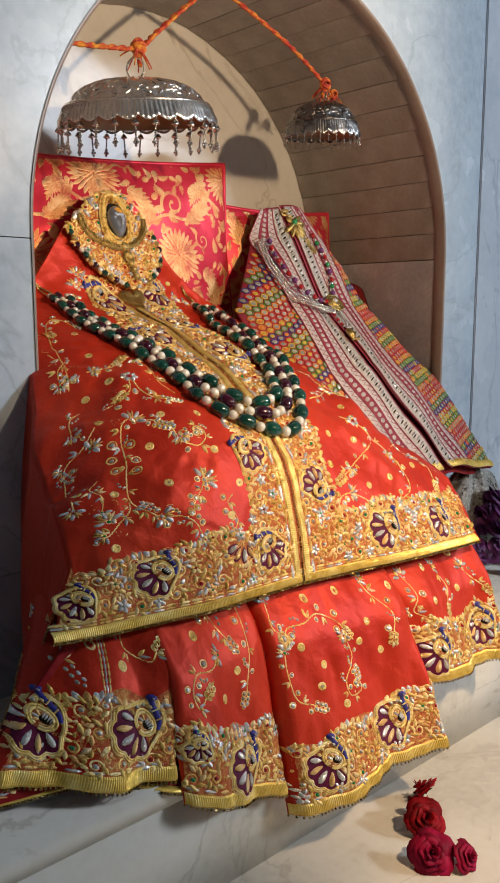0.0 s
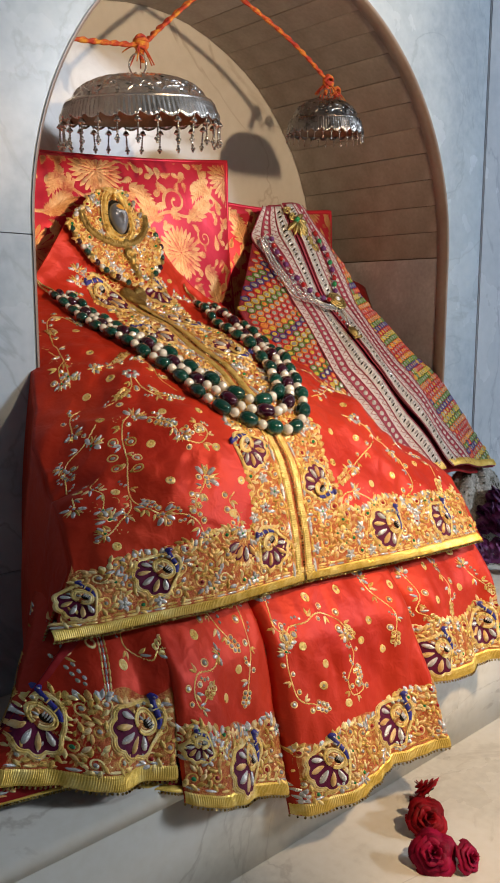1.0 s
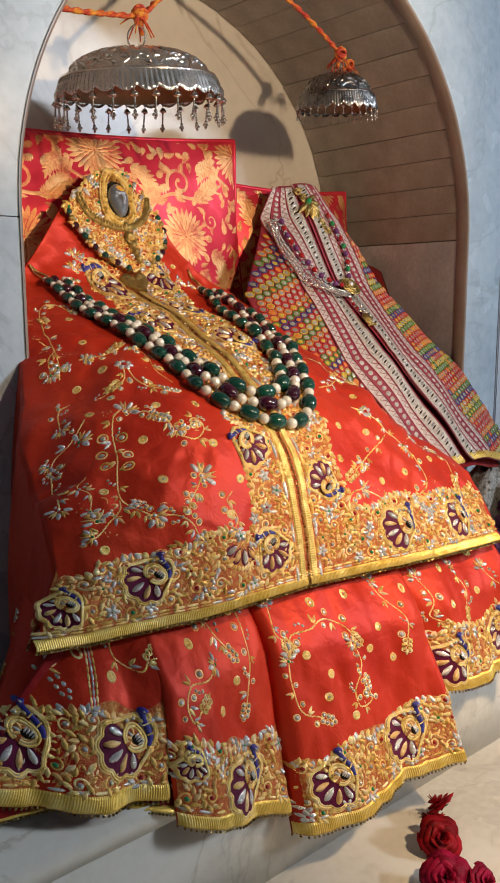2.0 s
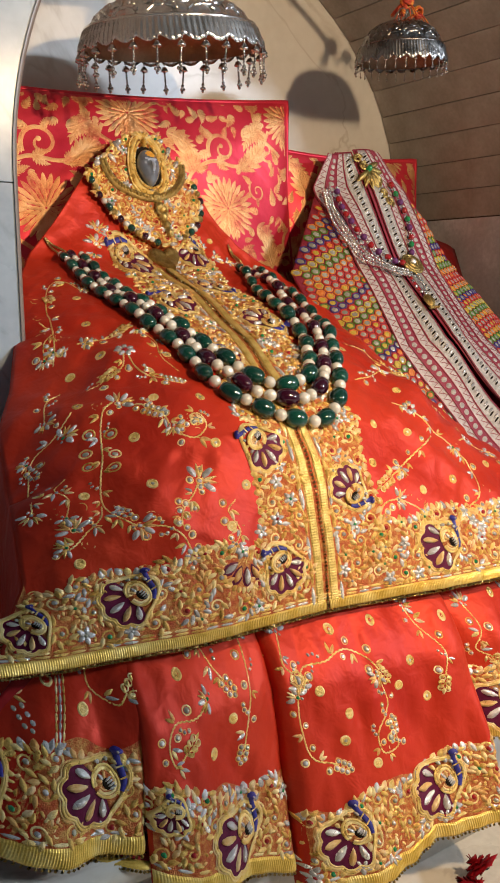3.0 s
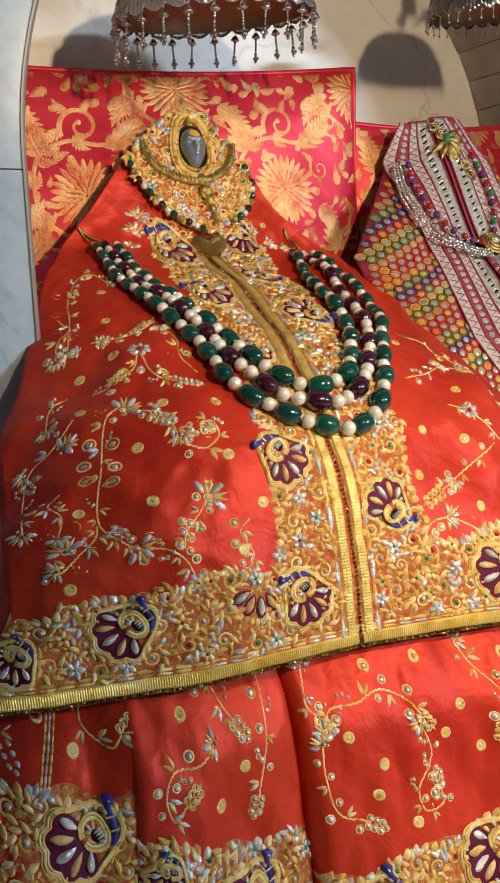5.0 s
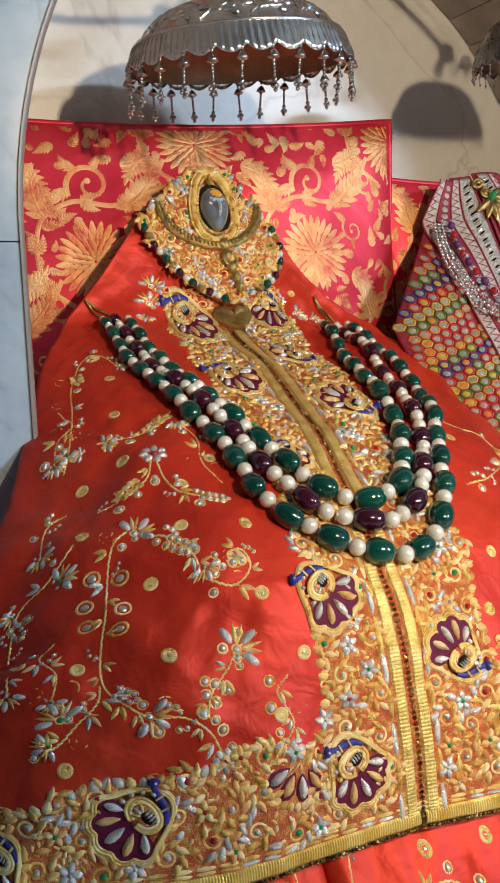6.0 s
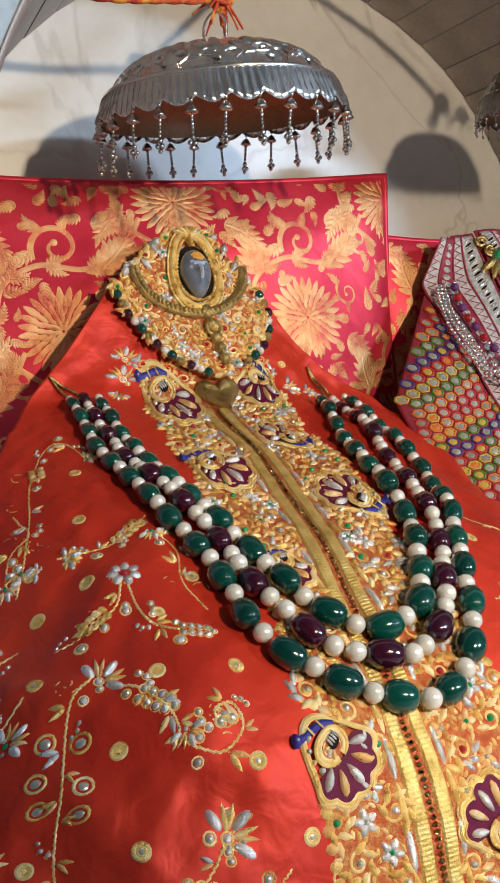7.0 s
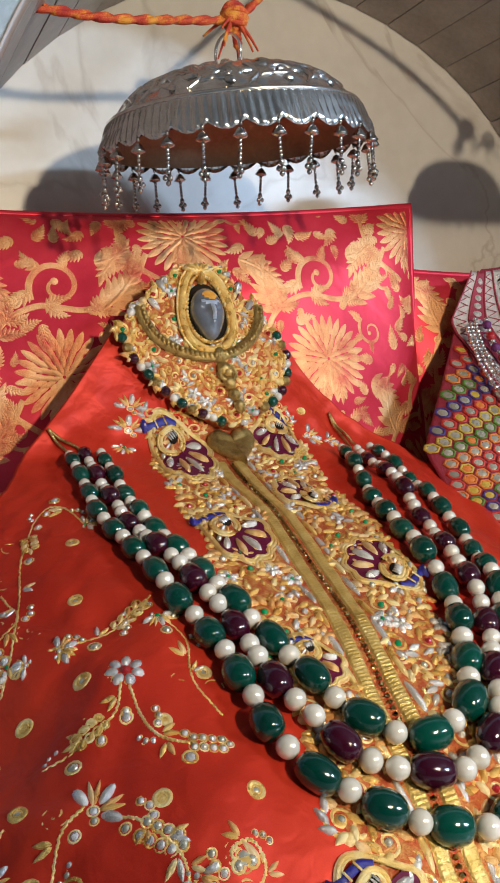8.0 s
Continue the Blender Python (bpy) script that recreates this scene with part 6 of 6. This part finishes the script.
for panel, lo, hi, hh in ((left_panel, lambda v: np.interp(v, *ROBE_L) + 0.003, lambda v: slit(v) - 0.083 * np.interp(v, [0, 0.3, 0.54, 0.617], [1.12, 1.12, 1.05, 0.58]), 0.002), (right_panel, lambda v: slit(v) + 0.083 * np.interp(v, [0, 0.3, 0.54, 0.617], [1.12, 1.12, 1.05, 0.58]), lambda v: np.interp(v, *ROBE_R) - 0.003, 0.006)):
    e = Stitch(RAINBOW)
    step, ca, sa = 0.0126, math.cos(0.42), math.sin(0.42)
    for row in range(-30, 60):
        colour = (0, 4, 1, 2, 0, 3, 1, 4, 0)[row % 9]
        for col in range(-10, 60):
            a, b = (col + 0.5 * (row % 2)) * step, row * step * 0.88
            x, vv = 0.99 + a * ca - b * sa, 0.012 + a * sa + b * ca
            if not 0.014 < vv < 0.56 or not lo(vv) < x < hi(vv):
                continue
            c2 = colour if rng.random() > 0.15 else rng.choice((0, 1, 2, 3, 4))
            e.ring((x, vv), 0.0053, 0.0011, c2, 6)
            e.dome((x, vv), 0.5, 0.0042, 0.0042, 0.0006, 5 if rng.random() < 0.8 else rng.choice((2, 2, 4)), 0, 6)
    e.place("mirror_work", lambda x, v, h, hh=hh: robe_at(x, v, h + hh), panel, "rows of ringed mirrors in bright thread", "stuff")
for fn, panel in ((robe_left, left_panel), (robe_right, right_panel)):
    v, f = ribbed(lambda s, w, h, fn=fn: fn(s, 0.020 * w, h + 0.002), 90)
    pydata("hem_trim", v, f, M_TRIM, panel, "pale gold ribbon at the hem")

beads = thing("pearl_string", (1.2, 1.08, 0.7), "string of silver, violet and maroon beads with a round pendant", "necklace")


def robe_path(pts, h):
    l = smooth_line(pts, 10)
    return np.stack(robe_at(l[:, 0], l[:, 1], h), -1)


small = {"silver": 0.0055, "violet": 0.0105, "maroon": 0.0105, "green": 0.010, "pearl": 0.006, "gold": 0.006}
for d in (0.0, 0.006, 0.012):
    string(robe_path([(1.128 - d, 0.535 - d), (1.112 - d, 0.47 - d), (1.130 - d, 0.40 - d), (1.165, 0.374 - d), (1.212, 0.372 - d)], 0.014), ["silver"], lambda k, t: (0.0052, 0.0056), beads)
string(robe_path([(1.138, 0.535), (1.126, 0.475), (1.142, 0.415), (1.170, 0.392), (1.212, 0.386)], 0.014), ["silver", "violet", "silver", "maroon"], lambda k, t: (small[k], small[k]), beads)
string(robe_path([(1.232, 0.400), (1.250, 0.44), (1.258, 0.49), (1.245, 0.545)], 0.014), ["silver", "violet", "silver", "green", "silver", "maroon"], lambda k, t: (small[k], small[k]), beads)
string(robe_path([(1.222, 0.365), (1.215, 0.335), (1.205, 0.312)], 0.014), ["silver"], lambda k, t: (0.0056, 0.0056), beads)
string(robe_path([(1.20, 0.36), (1.198, 0.330), (1.203, 0.312)], 0.014), ["silver", "maroon"], lambda k, t: (0.0056, 0.0056), beads)
e = Stitch([M_ANTIQUE, M_SILVER, M_GREENGEM])
for r, hgt in ((0.019, 0.003), (0.014, 0.005), (0.009, 0.007)):
    e.ring((1.224, 0.384), r, 0.0026, 0, 20, hgt)
e.dome((1.224, 0.384), 0, 0.017, 0.017, 0.007, 0, 0, 16)
e.dome((1.226, 0.388), 0, 0.007, 0.007, 0.011, 1, 0, 10)
e.place("round_pendant", lambda x, v, h: robe_at(x, v, h + 0.012), beads, "antique gold round pendant")
e = Stitch([M_ANTIQUE])
e.dome((1.204, 0.300), 1.5, 0.014, 0.009, 0.007, 0, 0, 12)
for i in range(5):
    e.dome((1.196 + 0.004 * i, 0.284), 0, 0.0025, 0.0025, 0.005, 0, 0, 8)
e.place("pendant_drop", lambda x, v, h: robe_at(x, v, h + 0.012), beads, "antique gold bell drop")
brooch = thing("leaf_brooch", (1.2, 1.2, 0.87), "antique gold leaf brooch pinned at the robe's neck", "brooch")
e = Stitch([M_ANTIQUE, M_GREENGEM])
for i, a in enumerate(np.linspace(-2.6, 0.4, 7)):
    e.dome((1.205 + 0.015 * math.cos(a), 0.565 + 0.02 * math.sin(a)), a, 0.017, 0.006, 0.006, 0, 0.7, 8)
for i in range(6):
    e.curl((1.195 + 0.008 * i, 0.59 - 0.016 * i), i, 0.009, 0.0022, 0)
e.dome((1.207, 0.565), 0, 0.006, 0.006, 0.010, 1, 0, 8)
e.place("leaves", lambda x, v, h: robe_at(x, v, h + 0.009), brooch)


# ---- flowers ----
def petal_mesh(r, mats_i, seed, layers, open_=1.0):
    q = random.Random(seed)
    v, f = [], []
    for L in range(layers):
        t = L / max(1, layers - 1)
        n = 3 + 2 * L if L < 3 else 6
        for i in range(n):
            a0 = 2 * math.pi * i / n + L * 1.1 + q.uniform(-0.2, 0.2)
            rad = r * (0.10 + 0.62 * t) * open_
            h = r * (1.15 - 0.75 * t * open_)
            wid = 0.75 + 0.25 * t
            k = len(v)
            for j in range(6):
                s = j / 5
                for m in range(7):
                    w = (m / 6 - 0.5) * 2
                    ww = wid * math.sin(min(1.0, 0.35 + s) * math.pi * 0.62)
                    a = a0 + w * ww
                    flare = rad * (0.40 + 0.85 * s ** 1.3) * (1 + 0.12 * math.sin(5 * a0 + 3 * w)) + (0.38 * r * t * max(0, s - 0.6) / 0.4) - 0.10 * r * (w * w) * s
                    v.append((flare * math.cos(a), flare * math.sin(a), h * (0.1 + 0.9 * s) - 0.14 * r * w * w * s - (0.30 * r * t * max(0, s - 0.7) / 0.3) + q.uniform(-1, 1) * 0.035 * r))
            f += [tuple(k + i2 for i2 in fc) for fc in grid_faces(7, 6)]
    return v, f


def rose(place, r, turn, material, seed, label):
    root = thing("rose", place, label, "rose", "loose roses")
    v, f = petal_mesh(r, 0, seed, 5)
    m = Matrix.Translation(place) @ turn
    ob = pydata("petals", [m @ Vector(p) for p in v], f, material, root)
    s = ob.modifiers.new("thickness", "SOLIDIFY")
    s.thickness = 0.0006
    v, f = lathe([(0.0001, -0.02 * r), (0.28 * r, 0.0), (0.36 * r, 0.16 * r), (0.25 * r, 0.35 * r)], 12)
    pydata("calyx", [m @ Vector(p) for p in v], f, M_LEAF, root, "green calyx")
    for i in range(3):
        a = i * 2.1
        pts = [m @ Vector((0.3 * r * math.cos(a), 0.3 * r * math.sin(a), 0.1 * r)), m @ Vector((0.8 * r * math.cos(a), 0.8 * r * math.sin(a), -0.05 * r)), m @ Vector((1.1 * r * math.cos(a), 1.1 * r * math.sin(a), -0.02 * r))]
        v, f = tube3(smooth_line(pts, 4), [0.1 * r * (1 - t) + 0.004 * r for t in np.linspace(0, 1, 9)], 5)
        pydata("sepal", v, f, M_LEAF, root)
    return root


rose((0.905, 0.618, 0.018), 0.0194, pose(0, 0, 0, -55, 10, 20), M_ROSE, 3, "dark red rose lying on the marble floor")
rose((0.872, 0.602, 0.016), 0.0176, pose(0, 0, 0, 50, 30, 70), M_ROSE, 9, "dark red rose lying on its side on the floor")
rose((0.852, 0.583, 0.018), 0.0220, pose(0, 0, 0, 48, -15, -15), M_ROSE, 4, "dark red rose facing outwards on the marble floor")
rose((0.803, 0.537, 0.016), 0.0229, pose(0, 0, 0, 46, -8, -40), M_ROSEPINK, 5, "open magenta rose lying on the marble floor")
rose((0.832, 0.508, 0.012), 0.0167, pose(0, 0, 0, 55, 25, -10), M_ROSEPINK, 6, "small magenta rosebud on the marble floor")

heap = thing("flower_heap", (1.45, 0.86, 0.17), "heap of violet blossoms in front of a grey sequinned bundle", "flowers")
q = random.Random(11)
v, f = [], []
for i in range(120):
    a, b = q.uniform(0, 6.28), q.uniform(0, 1)
    c = Vector((1.47 + 0.085 * math.cos(a) * math.sqrt(b), 0.86 + 0.05 * math.sin(a) * math.sqrt(b), 0.18 + 0.125 * (1 - b) + q.uniform(-0.01, 0.02)))
    pv, pf = petal_mesh(q.uniform(0.010, 0.015), 0, i, 3, 1.1)
    m = Matrix.Translation(c) @ pose(0, 0, 0, q.uniform(10, 80), 0, q.uniform(-70, 70))
    k = len(v)
    v += [m @ Vector(p) for p in pv]
    f += [tuple(k + j for j in fc) for fc in pf]
pydata("blossoms", v, f, M_VIOLET, heap)["kind"] = "stuff"
bundle = thing("sequin_bundle", (1.46, 0.93, 0.17), "grey sequinned cloth bundle resting on the marble platform", "bundle")
v = []
nn, mm = 40, 26
for j in range(mm):
    t = math.pi / 2 * j / (mm - 1)
    for i in range(nn):
        a = 2 * math.pi * i / nn
        r = 1 + 0.07 * math.sin(5 * a + 3 * t) + 0.05 * math.sin(11 * a - 5 * t)
        v.append((1.475 + 0.115 * r * math.cos(a) * math.cos(t), 0.925 + 0.06 * r * math.sin(a) * math.cos(t), 0.17 + 0.195 * math.sin(t) ** 0.8 * (1 + 0.04 * math.sin(7 * a))))
pydata("cloth", v, grid_faces(nn, mm, True), M_GREYCLOTH, bundle)
sq = []
for i in range(500):
    a, t = q.uniform(0, 6.28), math.asin(q.uniform(0.05, 0.98))
    r = 1.01 + 0.07 * math.sin(5 * a + 3 * t) + 0.05 * math.sin(11 * a - 5 * t)
    sq.append((1.475 + 0.115 * r * math.cos(a) * math.cos(t), 0.925 + 0.06 * r * math.sin(a) * math.cos(t), 0.17 + 0.195 * math.sin(t) ** 0.8 * (1 + 0.04 * math.sin(7 * a))))
bead_row("sequins", sq, 0.0028, M_MIRROR, bundle, "scattered sequins")


# ---- lamps of the room ----
bulb = thing("spot_lamp", BULB, "small dark spot lamp hanging before the niche, with two added beam-cropping flaps", "lamp")
v, f = lathe([(0.0001, -0.03), (0.02, -0.022), (0.03, 0.0), (0.024, 0.022), (0.013, 0.04), (0.013, 0.06), (0.0001, 0.06)], 16)
g = pydata("socket", [(p[0] + BULB[0], p[1] + BULB[1] - 0.03, p[2] + BULB[2] + 0.085) for p in v], f, M_METALDARK, bulb)
for side, slope in ((-1, FLAPS[0]), (1, FLAPS[1])):
    # upright flaps, added out of view to crop the beam to both sides
    low, knee, top = (Vector((BULB[0] + 0.135 * k, BULB[1] + 0.135, 0)) for k in slope)
    far = top + Vector((side * 0.11, -0.075, 0))
    out = Vector((0.075, side * 0.13, 0)).normalized() * 0.0015
    bm = bmesh.new()
    rim = [bm.verts.new((p.x + k * out.x, p.y + k * out.y, BULB[2] + z)) for k in (-1, 1) for p, z in ((low, -0.21), (far, -0.16), (far, 0.10), (top, 0.13), (knee, -0.068))]
    for fc in ((0, 1, 2, 3, 4), (9, 8, 7, 6, 5), (0, 5, 6, 1), (1, 6, 7, 2), (2, 7, 8, 3), (3, 8, 9, 4), (4, 9, 5, 0)):
        bm.faces.new([rim[i] for i in fc])
    bmesh.ops.recalc_face_normals(bm, faces=bm.faces[:])
    part("flap", bm, M_METALDARK, bulb, "added dark flap, out of view, that shades both sides of the beam", smooth=False)
    v, f = tube3([(BULB[0], BULB[1] - 0.03, BULB[2] + 0.09), (far.x, far.y, BULB[2] + 0.09)], 0.003, 6)
    pydata("flap_arm", v, f, M_METALDARK, bulb)
v, f = tube3([(BULB[0], BULB[1], BULB[2] + 0.12), (BULB[0], BULB[1], 2.5)], 0.004, 6)
pydata("flex", v, f, M_METALDARK, bulb, "dark hanging flex")
fitting = thing("tube_fitting", (TUBE[0], -2.2, TUBE[2]), "white tube lamp fitting on the rear wall", "lamp")
part("batten", box((TUBE[0] - 0.62, -2.199, TUBE[2] - 0.04), (TUBE[0] + 0.62, -2.13, TUBE[2] + 0.04), 0.004), M_PLASTER, fitting)

# ---- stone strips lining the niche, last ----
def strip_mesh(l, w, t, material=M_STRIP):
    bm = box((-t, 0, -w / 2 + 0.0006), (0, l, w / 2 - 0.0006), 0)
    me = bpy.data.meshes.new("stone_strip")
    bm.to_mesh(me)
    bm.free()
    me.materials.append(material)
    return me


depth = BACK_Y - WALL_Y - SLAB - 0.004
count = 28
arc = math.pi * ARCH_R / count
me = strip_mesh(depth, arc, 0.009)
for i in range(count):
    a = math.pi * (i + 0.5) / count
    ob = new("stone_strip", me)
    ob.matrix_world = Matrix.Translation((ARCH_X + (ARCH_R + 0.004) * math.cos(a), WALL_Y + SLAB + 0.002, SPRING + (ARCH_R + 0.004) * math.sin(a))) @ Matrix.Rotation(-a, 4, "Y") @ Matrix.Translation((0.005 + rng.uniform(-0.0008, 0.0008), 0, 0))
    finish(ob, niche)
tall = SPRING - STEP_Z - 0.002
me = strip_mesh(depth, tall, 0.009, M_JAMB)
for side, x in ((1, XR + 0.009), (-1, XL - 0.009)):
    ob = new("stone_strip", me)
    ob.matrix_world = Matrix.Translation((x, WALL_Y + SLAB + 0.002, STEP_Z + tall / 2 + 0.001)) @ (Matrix.Rotation(math.pi, 4, "Z") @ Matrix.Translation((0, -depth, 0)) if side < 0 else Matrix.Identity(4))
    finish(ob, niche)
